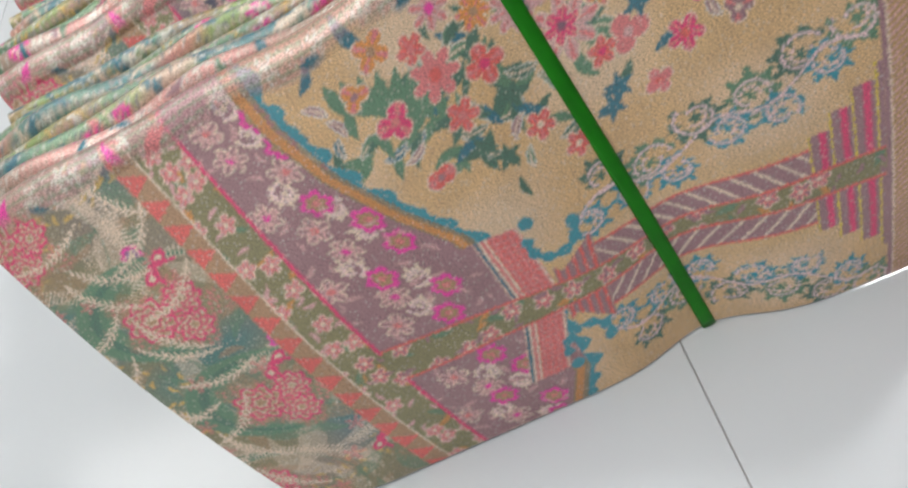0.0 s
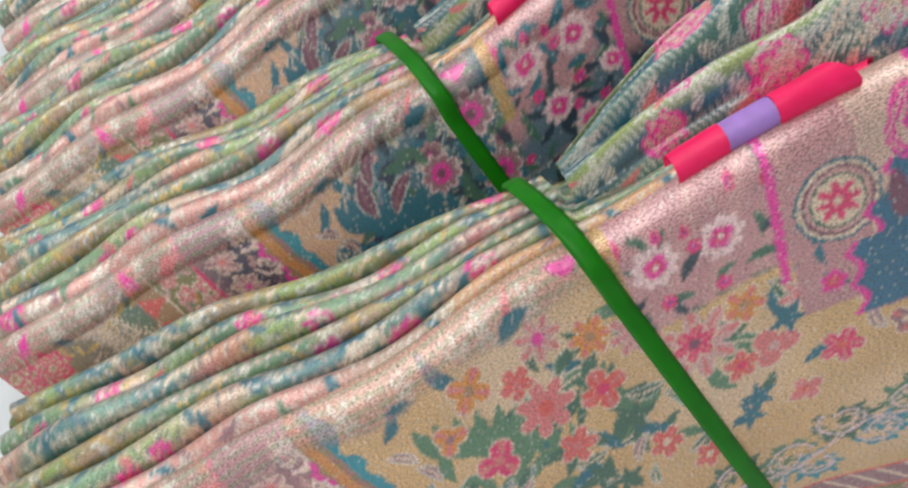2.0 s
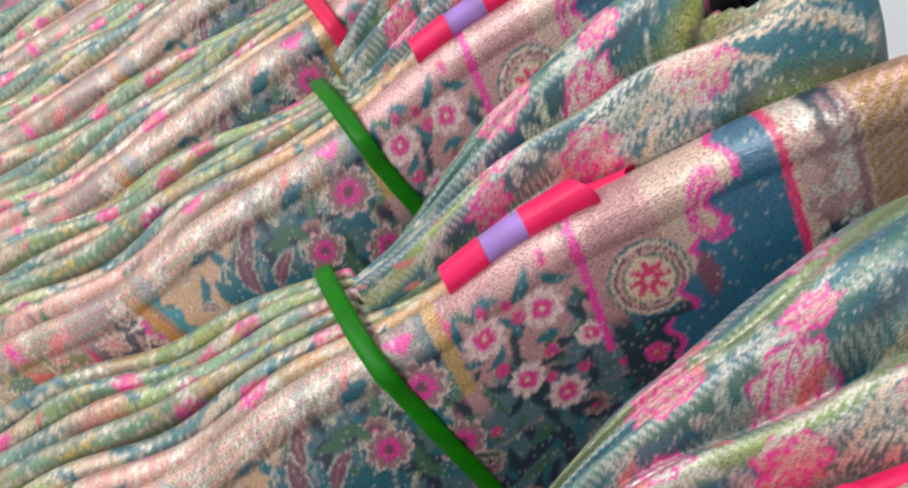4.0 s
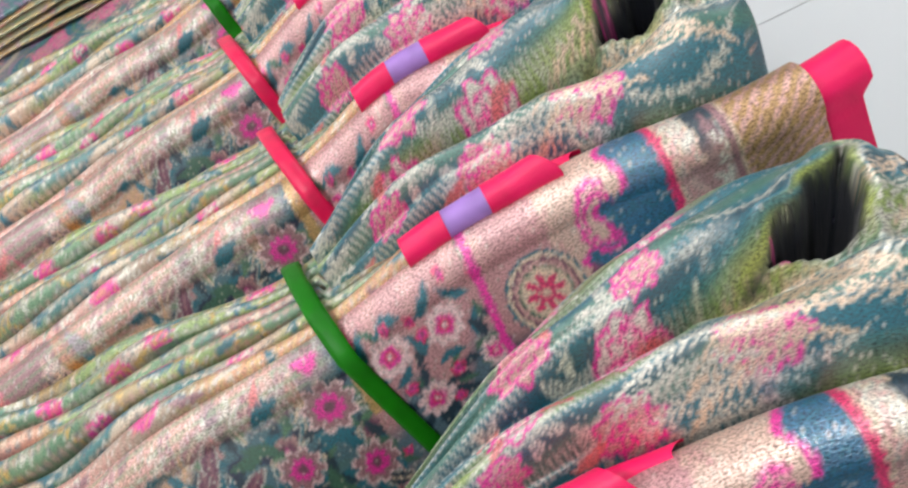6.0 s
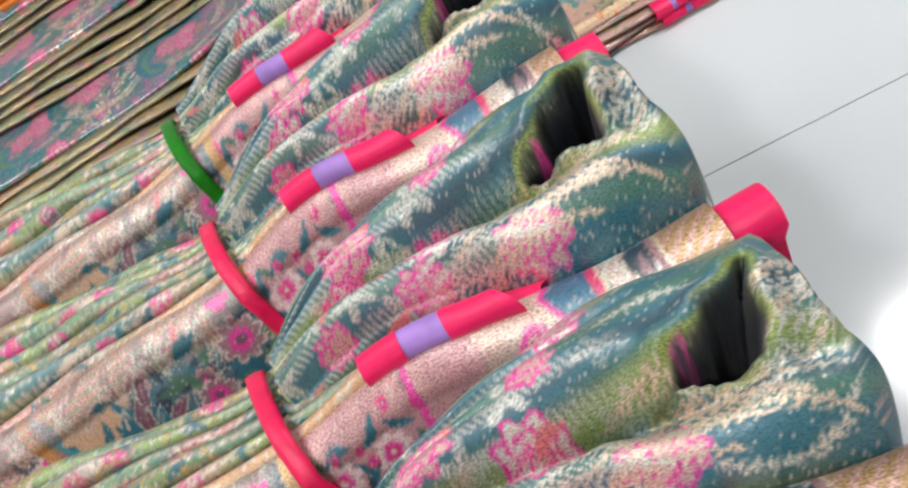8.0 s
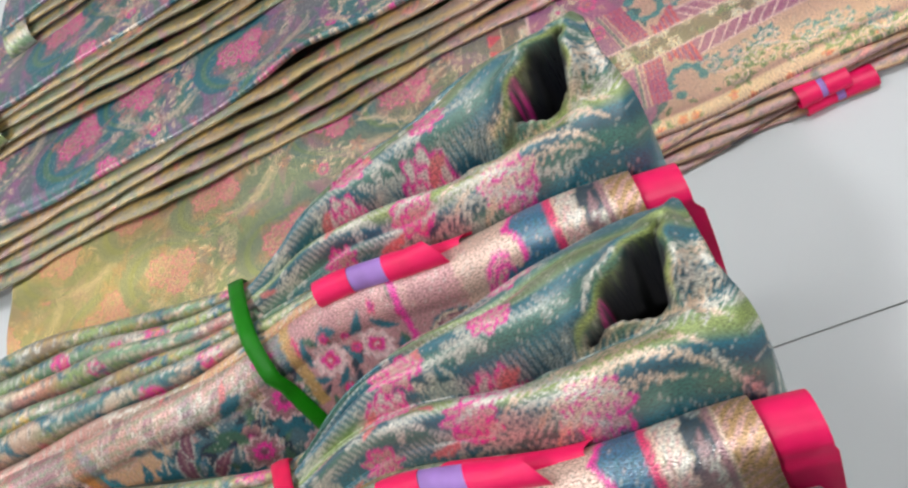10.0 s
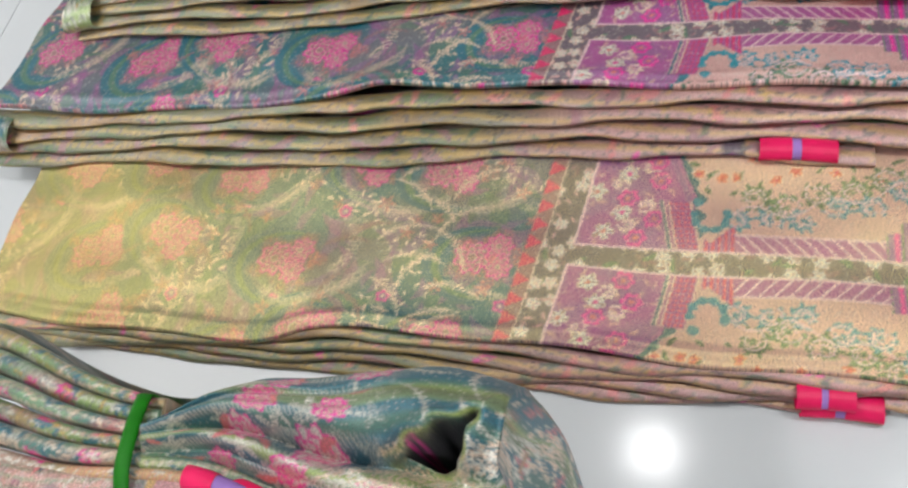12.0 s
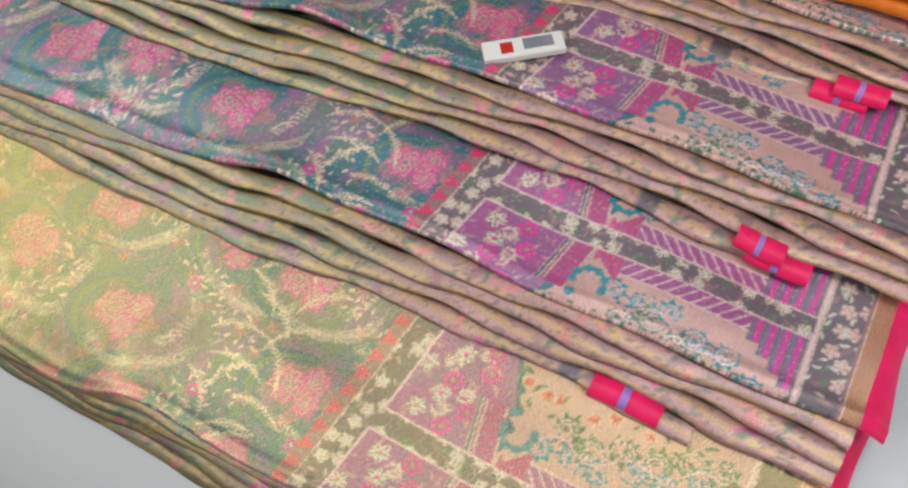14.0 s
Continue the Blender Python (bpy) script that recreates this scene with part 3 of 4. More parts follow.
    w.lay(foot * edge(0.16 - np.abs(stripes - 0.35), 0.1), "pink" if olive else "hot", 0.2)
    w.lay(foot * edge(0.05 - np.abs(stripes - 0.75), 0.05), "yellow" if olive else "green", 0.4)
    w.band(np.where(xs > -0.088, np.abs(m), 9), -1, 0.0011, line, 0.3)
    if not flat:
        # by the tie: blush ground with round blossoms, stripe, medallion, scalloped pane and lattice
        near = edge(0.062 - h + 0.030 * thick, 0.004)
        blush = edge(u - 0.074) * edge(0.165 - u) * near
        w.lay(blush, "dust", 0.35)
        w.lay(blush * np.clip(np.sin(u * 260 + h * 140), 0, 1) * 0.5, "rosewhite", 0.5)
        w.lay(blush * thick * edge(h - 0.056 + 0.012 * np.sin(u * 140), 0.014) * 0.85, "teal", 0.1)
        w.spots(0.020, 52, leafy(0.0080, "leaf", None), blush, 0.9)
        w.spots(0.024, 55, leafy(0.0095, "deep", None), blush * edge(h - 0.03), 0.7)
        for cx, cy, s in ((0.098, 0.026, 0.0135), (0.131, 0.030, 0.0125), (0.108, 0.064, 0.012), (0.148, 0.058, 0.009), (0.124, 0.086, 0.0125)):
            if cy < 0.05 or thick:
                for k in range(5 if thick else 0):
                    w.stamp(cx + 0.016 * math.cos(k * 1.3 + cx * 90), cy + 0.016 * math.sin(k * 1.3 + cx * 90), 0.02, k * 1.3 + 0.5, leafy(0.009, "deep" if cy > 0.05 else "teal", None))
                w.stamp(cx, cy, 0.03, 0, flower(s * 0.95, 9, "blossom", "rosewhite", "hot", None))
                w.stamp(cx, cy, 0.03, cx * 70, flower(s * 0.5, 4, "hot", "pink", "blossom"))
        w.spots(0.022, 54, flower(0.0040, 5, "pink", "hot", "plum"), blush, 0.5)
        w.lay(edge(0.004 - np.abs(u - 0.078)) * edge(0.05 - h) * 0.8, "gold", 0.6)
        pane = edge(u - 0.158) * edge(0.245 - u) * edge(0.100 - h)
        w.lay(pane, "dust", 0.5)
        w.lay(pane * edge(u - 0.196) * 0.6, "pale", 0.5)
        w.lay(pane * edge(h - 0.058, 0.01) * thick, "deep", 0.1)
        w.spots(0.02, 56, leafy(0.0075, "teal", None), pane * edge(h - 0.045, 0.01), 0.8)
        w.spots(0.024, 57, flower(0.006, 5, "hot", "pink", "rose"), pane * edge(h - 0.055, 0.01), 0.6)
        w.spots(0.019, 58, sprig(0.0065, "rosewhite", 0.6), pane * edge(0.05 - h), 0.5)
        w.band(np.where(h < 0.075, u + 0.06 * h, 9), 0.1560, 0.1605, "hot", 0.1)
        r, a = np.hypot(u - 0.184, (h - 0.042) * 0.95), np.arctan2(h - 0.042, u - 0.184)
        for lim, colour in ((0.0205, "teal"), (0.0190, "pale"), (0.0172, "plum"), (0.0155, "rosewhite"), (0.0135, "leaf"), (0.0122, "pale")):
            w.lay(edge(lim - r, 0.0009), colour, 0.3)
        w.lay(edge(0.0035 + 0.0070 * np.abs(np.cos(4 * a)) - r), "pink")
        w.lay(edge(0.0022 - r), "pale", 0.4)
        step = 0.012 * np.floor(np.clip((h + 0.004) / 0.018, 0, 4)) - 0.006 * np.abs(np.sin(h * 170))
        lat = edge(u - 0.232 + step) * edge(0.112 - h) * edge(0.256 - u)
        w.lay(edge(u - 0.2285 + step) * edge(0.112 - h) * edge(0.256 - u), "hot", 0.1)
        w.lay(lat, "blue", 0.25)
        w.lay(lat * (np.sin((u + h) * 1500) * np.sin((u - h) * 1500) > 0.25) * 0.55, "teal", 0.5)
        for e in (0.0215, 0.0185):
            ring = np.hypot(u - 0.222, (h - 0.022) * 0.8)
            w.lay(edge(0.0010 - np.abs(ring - e + 0.010)) * edge(0.228 - u), "hot", 0.1)
        w.lay(edge(0.0050 - np.hypot(u - 0.211, (h - 0.052) * 0.40)), "plum")
    if not flat:
        ridge = edge(0.017 - h + 0.004 * np.sin(u * 70), 0.006) * edge(0.070 - u, 0.01)
        w.lay(ridge * 0.6, "dust", 0.3)
        w.lay(ridge * np.clip(np.sin(h * 1400 + 2 * np.sin(u * 40)), 0, 1) * 0.6, "sage", 0.4)
        w.spots(0.018, 71, sprig(0.0070, "silver", 0.6), ridge * 0.7, 0.6)
        w.spots(0.030, 72, leafy(0.010, "rose", None, 0.2), ridge, 0.6)
        w.spots(0.045, 73, leafy(0.012, "hot", None, 0.2), ridge, 0.4)
        w.spots(0.034, 74, leafy(0.011, "teal", None, 0.2), ridge, 0.6)
    w.glint(0.05, 0.35)
    # end border, gold twill
    far = edge(u - u_far) if flat else np.maximum(edge(u - u_far), edge(u - 0.256) * edge(0.118 - h))
    trellis(w, far, "deep" if thick and not flat else ("leaf" if olive else "grey"), "rosewhite", "silver")
    if thick and not flat:
        w.lay(far * edge(0.018 - np.abs(h - 0.03), 0.01) * 0.7, "rosewhite", 0.5)
        w.spots(0.016, 61, sprig(0.007, "silver", 0.8), far, 0.7)
    e = np.where(h < 0.118, u, 9) if not flat else u - u_far + 0.256
    w.band(e, 0.2535, 0.2580, "pink" if not flat else line, 0.1)
    w.band(e, 0.2580, 0.2595, "pale", 0.6)
    g0 = 0.312 if flat else 0.282
    gold = edge(u - g0)
    w.lay(gold, "tan", 0.8)
    w.lay(gold * 0.3, "gold", 0.8)
    w.lay(gold * np.clip(np.sin((u * 0.7 + h) * 1250) * 2, 0, 1) * 0.75, "rosewhite" if not flat else "rose", 0.7)
    w.band(u, g0, g0 + 0.0035, "mauve", 0.4)
    w.band(u, g0 + 0.0035, g0 + 0.0048, "pale", 0.6)


def fold_weave(U, V, shade):
    """A pleat seen on its fold: teal and green, run through with pale metal thread."""
    w = Weave(U, V, "sage" if shade % 2 else "green")
    along = np.sin(U * 19 + shade * 2.1 + 1.2 * np.sin(U * 47))
    w.lay(np.clip(0.5 + 0.6 * along, 0, 1) * 0.75, "teal" if shade % 2 else "sage", 0.2)
    w.lay(np.clip(np.sin(U * 27 + V * 60 + shade), 0, 1) * 0.55, "lime", 0.5)
    w.lay(np.clip(np.sin(U * 36 - V * 40 + shade * 1.9) * 2 - 0.9, 0, 1) * 0.7, ("rose", "rosewhite", "tan")[shade % 3], 0.4)
    stripe = np.sin(V * 520 + shade * 1.3 + 1.5 * np.sin(U * 33))
    twill = np.sin((U * 0.9 + V * 2.4) * 1000)
    w.lay(np.clip(0.15 + 0.5 * stripe + 0.3 * twill, 0, 1) * 0.7, ("silver", "pale", "rosewhite", "pale", "silver", "gold")[shade % 6], 0.7)
    w.spots(0.045, 65 + shade, leafy(0.015, "pale", None, 0.7), 0.7, 0.5)
    w.spots(0.05, 60 + shade, rose(0.009, "hot", "rose"), 1.0, 0.4)
    w.spots(0.034, 70 + shade, leafy(0.012, "teal"), 1.0, 0.4)
    w.spots(0.03, 75 + shade, sprig(0.008, "silver"), 1.0, 0.5)
    w.spots(0.05, 80 + shade, leafy(0.009, "rose"), 1.0, 0.35)
    w.spots(0.030, 85 + shade, lash(0.018, "pale" if shade % 2 else "gold"), 0.9, 0.8)
    w.spots(0.026, 88 + shade, leafy(0.010, "teal", None), 0.9, 0.5)
    w.glint(0.16, 0.55)
    w.glint(0.10, 0.6, "deep")
    return w.c


# ---- structure ----
def slab(name, x0, x1, y0, y1, z0, z1, mat, label, category):
    ob = part(name, box_bm(x0, x1, y0, y1, z0, z1), mat, None)
    ob.matrix_world = ROOM
    return tagged(ob, label, category, "", "structure")


floor = slab("floor", -3.0, 3.2, -2.0, 4.5, -0.06, -0.0025, GROUT, "white glazed floor tiles with thin grey joints", "floor")
slab("ceiling", -3.0, 3.2, -2.0, 4.5, 2.8, 2.9, PLASTER, "plain white plastered ceiling", "ceiling")
slab("wall_west", -3.1, -3.0, -2.0, 4.5, -0.06, 2.9, PLASTER, "plain white plastered wall", "wall")
slab("wall_east", 3.2, 3.3, -2.0, 4.5, -0.06, 2.9, PLASTER, "plain white plastered wall", "wall")
slab("wall_south", -3.1, 3.3, -2.1, -2.0, -0.06, 2.9, PLASTER, "plain white plastered wall", "wall")
slab("wall_north", -3.1, 3.3, 4.5, 4.6, -0.06, 2.9, PLASTER, "plain white plastered wall", "wall")


# ---- tied sarees ----
def track(u, knots):
    xs, ys = zip(*knots)
    return np.interp(u, xs, ys)


def ease(u, knots):
    """A soft curve through knots."""
    k = np.linspace(-0.02, 0.02, 9)
    return np.mean([track(u + d, knots) for d in k], 0)


FOLD = 0.016


class Shape:
    """The outline of one tied saree that leans back on the next: v across the row, z up, as u runs along its length."""

    def __init__(self, top_v, foot_v, seed, high=1.0, shift=0.0, end=0.318):
        self.top_v, self.foot_v, self.seed, self.high = top_v, foot_v, seed, high
        self.shift, self.end = shift, end
        self.tie = 0.055 + shift

    def pinch(self, u):
        return np.exp(-((u - self.tie) / 0.055) ** 2)

    def edge_v(self, u):
        return self.top_v + ease(u, [(-0.34, 0.014), (-0.1, 0.0), (0.05, 0.002), (0.13, 0.0), (0.2, -0.013), (0.25, -0.02), (0.36, -0.042)]) + 0.003 * np.sin(u * 31 + self.seed)

    def edge_z(self, u):
        z = ease(u, [(-0.36, 0.262), (-0.27, 0.28), (-0.1, 0.303), (0.0, 0.322), (0.07, 0.336), (0.16, 0.362), (0.25, 0.377), (0.37, 0.40)])
        return z * self.high - 0.006 * self.pinch(u) + 0.002 * np.sin(u * 43 + self.seed * 2)

    def depth(self, u):
        return ease(u, [(-0.36, 0.125), (-0.27, 0.122), (-0.12, 0.105), (-0.02, 0.078), (0.06, 0.056), (0.12, 0.062), (0.2, 0.085), (0.36, 0.1)])

    def face(self, u, s):
        """Down the broad face: s is 0 at the floor and 1 at the top fold."""
        ve, ze, vf = self.edge_v(u), self.edge_z(u), self.foot_v + 0.02 * np.exp(-((u - 0.145) / 0.05) ** 2) + ease(u, [(-0.3, 0.02), (-0.15, -0.008), (0.05, 0.0), (0.36, 0.004)])
        bulge = 0.014 * np.sin(np.pi * s) * (1 - 0.6 * np.exp(-((u - 0.145 + 0.08 * s) / 0.05) ** 2))
        ripple = 0.003 * np.sin(u * 26 + s * 4 + self.seed) * np.sin(np.pi * s)
        v = vf + (ve - vf) * s ** 1.1 - bulge + ripple
        return v, 0.002 + (ze - 0.002 - FOLD) * s


def stack3(u, v, z):
    return np.stack(np.broadcast_arrays(u, v, z), -1)


def tied_saree(shape, ribbon_mat, label, full):
    root = thing("saree", label, "saree", "tied sarees in a row")
    sh = shape
    # broad face with its rounded upper fold
    step = 0.0013 if full else 0.0016
    low = 0.0 if full else 0.42
    nu = int(0.63 / step)
    a = np.linspace(0, 1, nu)[:, None]
    ns = int(0.36 * (1 - low) / step)
    s = np.linspace(low, 1, ns)[None, :]
    ul = -0.205 - 0.115 * s
    u = ul + (sh.end + 0.022 * (1 - s) - ul) * a
    v, z = sh.face(u, s)
    th = np.linspace(0.12, 2.9, 22)[None, :]
    u2 = -0.32 + (sh.end + 0.32) * a
    ve, ze = sh.edge_v(u2), sh.edge_z(u2)
    v2 = ve + FOLD - FOLD * np.cos(th)
    z2 = ze - FOLD + FOLD * np.sin(th)
    P = np.concatenate([stack3(u, v, z), stack3(u2, v2, z2)], 1)
    U = np.concatenate([u, np.broadcast_to(u2, (nu, 22))], 1)
    H = np.concatenate([0.018 + (1 - s) * 0.364 + 0 * u, np.broadcast_to(0.018 - 0.010 * th, (nu, 22))], 1)
    w = Weave(U, H, "teal")
    end_piece(w, U, H, thick=0.0 if full else 1.0)
    sheet("broad_face", P, BROCADE, root, w.c, np.stack([U, H], -1), label="cream and mauve brocade end piece with woven flowers")
    # pink selvage that ends the face
    s3 = np.linspace(0.0 if full else 0.3, 1, 60)[None, :]
    b = np.linspace(0, 1, 8)[:, None]
    u3 = sh.end - 0.002 + 0.022 * (1 - s3) + 0.024 * b + 0.004 * np.sin(s3 * 9 + sh.seed) * b
    v3, z3 = sh.face(u3, s3)
    cap = np.linspace(0.3, 3.0, 8)[None, :]
    z3, v3 = z3 - 0.004 * b, v3 + 0.004 - 0.001 * b
    u4 = sh.end - 0.002 + 0.024 * b + 0 * cap
    P3 = np.concatenate([stack3(u3, v3, z3), stack3(u4, sh.edge_v(u4) + FOLD - (FOLD - 0.003) * np.cos(cap), sh.edge_z(u4) - FOLD + (FOLD - 0.004) * np.sin(cap))], 1)
    sheet("selvage", P3, PINK, root, label="plain hot pink selvage edge")
    # pleats, gathered at the tie
    n = 6
    for i in range(n):
        ua, ub = (-0.33 + 0.012 * ((i * 7 + sh.seed) % 3), (0.175 + sh.shift, 0.17 + sh.shift, 0.15 + sh.shift, 0.11, 0.10, 0.09)[i])
        m = int((ub - ua) / 0.0023)
        uu = np.linspace(ua, ub, m)[:, None]
        T = sh.depth(uu)
        mid = sh.edge_v(uu) + 0.020 + T * (i + 0.45) / n * np.where(uu > sh.tie, 0.8, 1.0)
        r = T / n * (0.455 + 0.05 * np.sin(i * 2.3 + sh.seed))
        top = sh.edge_z(uu) + 0.005 * np.sin(np.pi * (i + 0.5) / n) - 0.012 * i / n + (0.003 * np.sin(uu * 40 + i * 1.7 + sh.seed) + 0.003 * np.sin(i * 2.9 + sh.seed)) * (1 - sh.pinch(uu))
        top = top - np.where(uu > sh.tie, 0.018 * (i > 0) * np.clip((uu - sh.tie) / 0.1, 0, 1), 0)
        arc = np.concatenate([np.linspace(-0.028, 0, 5)[:-1], np.linspace(0, np.pi, 11), np.linspace(0, 0.028, 5)[1:]])[None, :]
        k = np.arange(arc.shape[1])
        left, right = k < 4, k > 14
        ang = np.where(left, 0.0, np.where(right, np.pi, arc))
        drop = np.where(left, arc, np.where(right, -arc, 0.0))
        vv = mid - r * np.cos(ang)
        zz = top - r + r * np.sin(ang) * 1.15 + drop
        across = np.where(left, arc, np.where(right, 0.025 + arc, 0.008 * ang))
        UU = np.broadcast_to(uu, vv.shape)
        VV = np.broadcast_to(across + 0.13 * i + 0.05, vv.shape)
        col = fold_weave(UU, VV, i + (0 if i else 2))
        if i == 0:
            w0 = Weave(UU, VV, "rosewhite")
            w0.lay(np.full(UU.shape, 1.0), "cream", 0.35)
            w0.lay(edge(-UU - 0.02) * 0.8, "rosewhite", 0.5)
            w0.lay((np.sin((UU + VV * 2) * 1100) > 0) * 0.35, "rose", 0.5)
            w0.lay(np.clip(np.sin(UU * 21 + 2) , 0, 1) * edge(-UU, 0.02) * 0.5, "green", 0.3)
            w0.spots(0.026, 93 + sh.seed, sprig(0.009, "silver", 0.8), 1.0, 0.8)
            w0.spots(0.05, 91 + sh.seed, rose(0.01, "hot", "rose"), edge(0.02 - UU), 0.6)
            w0.spots(0.034, 95 + sh.seed, leafy(0.010, "teal"), 1.0, 0.5)
            w0.spots(0.038, 96 + sh.seed, leafy(0.010, "mauve"), 1.0, 0.5)
            w0.spots(0.03, 92 + sh.seed, leafy(0.012, "green"), edge(-UU - 0.08), 0.7)
            w0.glint(0.14, 0.5)
            col = w0.c
        sheet("pleat", stack3(UU, vv, zz), BROCADE, root, col, np.stack([UU, VV], -1))
    # rolled border ends: pink, violet, pink
    for q, (ua, ub, mat, word) in enumerate(((0.105, 0.130, PINK, "hot pink"), (0.130, 0.153, VIOLET, "violet"), (0.153, 0.184, PINK, "hot pink"))):
        uu = np.linspace(ua + sh.shift, ub + sh.shift, 14)[:, None]
        T = sh.depth(uu)
        fat = 0.0080 if mat is PINK else 0.0074
        wob = 1 + 0.10 * np.clip((uu - sh.shift - 0.170) / 0.014, 0, 1)
        ang = np.linspace(-0.6, np.pi + 0.6, 15)[None, :]
        vv = sh.edge_v(uu) + 0.0235 - fat * wob * np.cos(ang)
        zz = sh.edge_z(uu) + 0.0025 + fat * np.sin(ang) * wob
        sheet("border_band", stack3(uu + 0.006 * np.cos(ang) * (q == 2) * np.clip((uu - sh.shift - 0.16) / 0.02, 0, 1), vv, zz), mat, root, label=word + " satin band on the folded border")
    # the loose layer of border under the bands
    uu = np.linspace(0.140, 0.205 + 0.006 * math.sin(sh.seed * 2.0), 18)[:, None] + sh.shift
    ang = np.linspace(-0.3, np.pi + 0.3, 11)[None, :]
    low = np.clip((uu - sh.shift - 0.15) / 0.05, 0, 1)
    sheet("border_layer", stack3(uu + 0.004 * np.cos(ang * 2), sh.edge_v(uu) + 0.0275 - 0.0062 * np.cos(ang), sh.edge_z(uu) - 0.004 - 0.006 * low + 0.0060 * np.sin(ang)), PINK, root, label="loose hot pink layer of the folded border")
    # the wide loop beyond the tie, with its open mouth
    m, k = 190, 110
    uu = np.linspace(sh.tie + 0.005, 0.311, m)[:, None]
    q = np.linspace(0, 1, k)[None, :]
    B = ease(uu, [(0.03, 0.026), (0.07, 0.036), (0.14, 0.070), (0.25, 0.102), (0.36, 0.110)])
    start = sh.edge_v(uu) + ease(uu, [(0.0, 0.030), (0.07, 0.030), (0.16, 0.031), (0.25, 0.026), (0.36, 0.022)])
    top = ease(uu, [(0.0, 0.335), (0.07, 0.348), (0.15, 0.384), (0.23, 0.410), (0.28, 0.424), (0.32, 0.420)]) * sh.high
    sway = 0.03 * math.sin(sh.seed * 2.3)
    crease = ease(uu, [(0.0, 0.5), (0.1, 0.47), (0.2, 0.42), (0.26, 0.38), (0.34, 0.38)]) + sway
    hump = np.clip(np.sin(np.pi * np.clip(q * 1.02 - 0.01, 0, 1)), 0, 1) ** 0.42
    deep_line = ease(uu, [(0.07, 0.004), (0.12, 0.018), (0.2, 0.036), (0.25, 0.046), (0.285, 0.03), (0.31, 0.0)])
    zz = top - 0.085 * (1 - hump) - deep_line * np.exp(-np.abs((q - crease) / 0.075) ** 1.3)
    zz = zz - 0.016 * (0.45 - q) * np.clip((uu - 0.1) / 0.1, 0, 1)
    gather = np.clip((uu - 0.07) / 0.04, 0, 1) * np.clip((0.235 - uu) / 0.12, 0, 1)
    zz = zz + 0.009 * (np.abs(np.sin(np.pi * (q * 4.6 + 0.1 + 0.6 * uu + sway * 4))) ** 0.5 - 0.6) * gather
    zz = zz - 0.006 * np.exp(-((q - 0.72 - 0.5 * (uu - 0.2)) / 0.025) ** 2) * np.clip((0.29 - uu) / 0.1, 0, 1)
    zz = zz + 0.0016 * np.sin(uu * 90 + q * 17 + sh.seed) * np.clip((uu - 0.08) / 0.1, 0, 1)
    # three-cornered mouth: sharp towards the crease, its lips folded back
    tri_u, tri_q = (0.252, 0.290, 0.297), (0.42 + sway, 0.41 + sway, 0.68 + sway)
    gap = np.full(zz.shape, -1.0)
    for i in range(3):
        j = (i + 1) % 3
        ex, ey = tri_u[j] - tri_u[i], (tri_q[j] - tri_q[i]) * 0.105
        size = math.hypot(ex, ey)
        gap = np.maximum(gap, ((uu - tri_u[i]) * ey - (q - tri_q[i]) * 0.105 * ex) / size)
    gap = gap + 0.0012 * np.sin(uu * 210 + q * 31 + sh.seed * 2)
    zz = zz + 0.008 * np.exp(-((gap - 0.004) / 0.005) ** 2)
    well = np.clip(-gap / 0.005, 0, 1)
    zz = zz - 0.125 * well * well * (3 - 2 * well)
    vv = start + B * q
    # outer end, falling to the floor
    d = np.linspace(0, 1, 60)[1:, None]
    round_ = np.sin(np.clip(d / 0.12, 0, 1) * np.pi / 2)
    u5 = 0.311 + 0.003 * round_ + 0.042 * d ** 1.5 + 0.006 * np.sin(q * 7 + d * 3)
    z5 = zz[-1:] * (1 - np.clip((d - 0.03) / 0.97, 0, 1) ** 1.05) - 0.008 * np.clip(d / 0.12, 0, 1) ** 2 * (d < 0.5)
    v5 = vv[-1:] - 0.045 * d + 0.004 * np.sin(d * 11 + q * 5)
    P5 = np.concatenate([stack3(np.broadcast_to(uu, zz.shape), vv, zz), stack3(u5, v5, np.maximum(z5, 0.004))], 0)
    UU = np.concatenate([np.broadcast_to(uu, zz.shape), 0.318 + np.broadcast_to(d * 0.4, v5.shape)], 0)
    VV = np.broadcast_to(q * 0.16 + 0.4, UU.shape)
    w = Weave(UU, VV, "teal")
    flow = VV * 190 + 2.6 * np.sin(UU * 13 + sh.seed) + 0.9 * np.sin(UU * 39)
    w.lay(np.clip(0.1 + np.sin(flow + 1.5), 0, 1) * 0.6, "green", 0.3)
    w.lay(np.clip(np.sin(flow * 0.5 + 2.2) * 2 - 1.1, 0, 1) * 0.8, "lime", 0.6)
    w.lay(np.clip(np.sin(flow * 0.8 + 4.0) * 2 - 1.2, 0, 1) * 0.7, "deep", 0.2)
    near = edge(0.235 - UU, 0.04)
    barb = np.clip(0.5 + 0.7 * np.sin((UU + 0.35 * VV) * 1700), 0, 1)
    w.lay(near * np.clip(0.3 + np.sin(VV * 300 + 2 * np.sin(UU * 22)), 0, 1) * barb * 0.65, "silver", 0.85)
    w.spots(0.040, 101 + sh.seed, lash(0.020, "silver"), edge(UU - 0.16, 0.03) * 0.8, 0.6, 0.5)
    w.spots(0.036, 103, sprig(0.012, "silver", 0.9), near, 0.8)
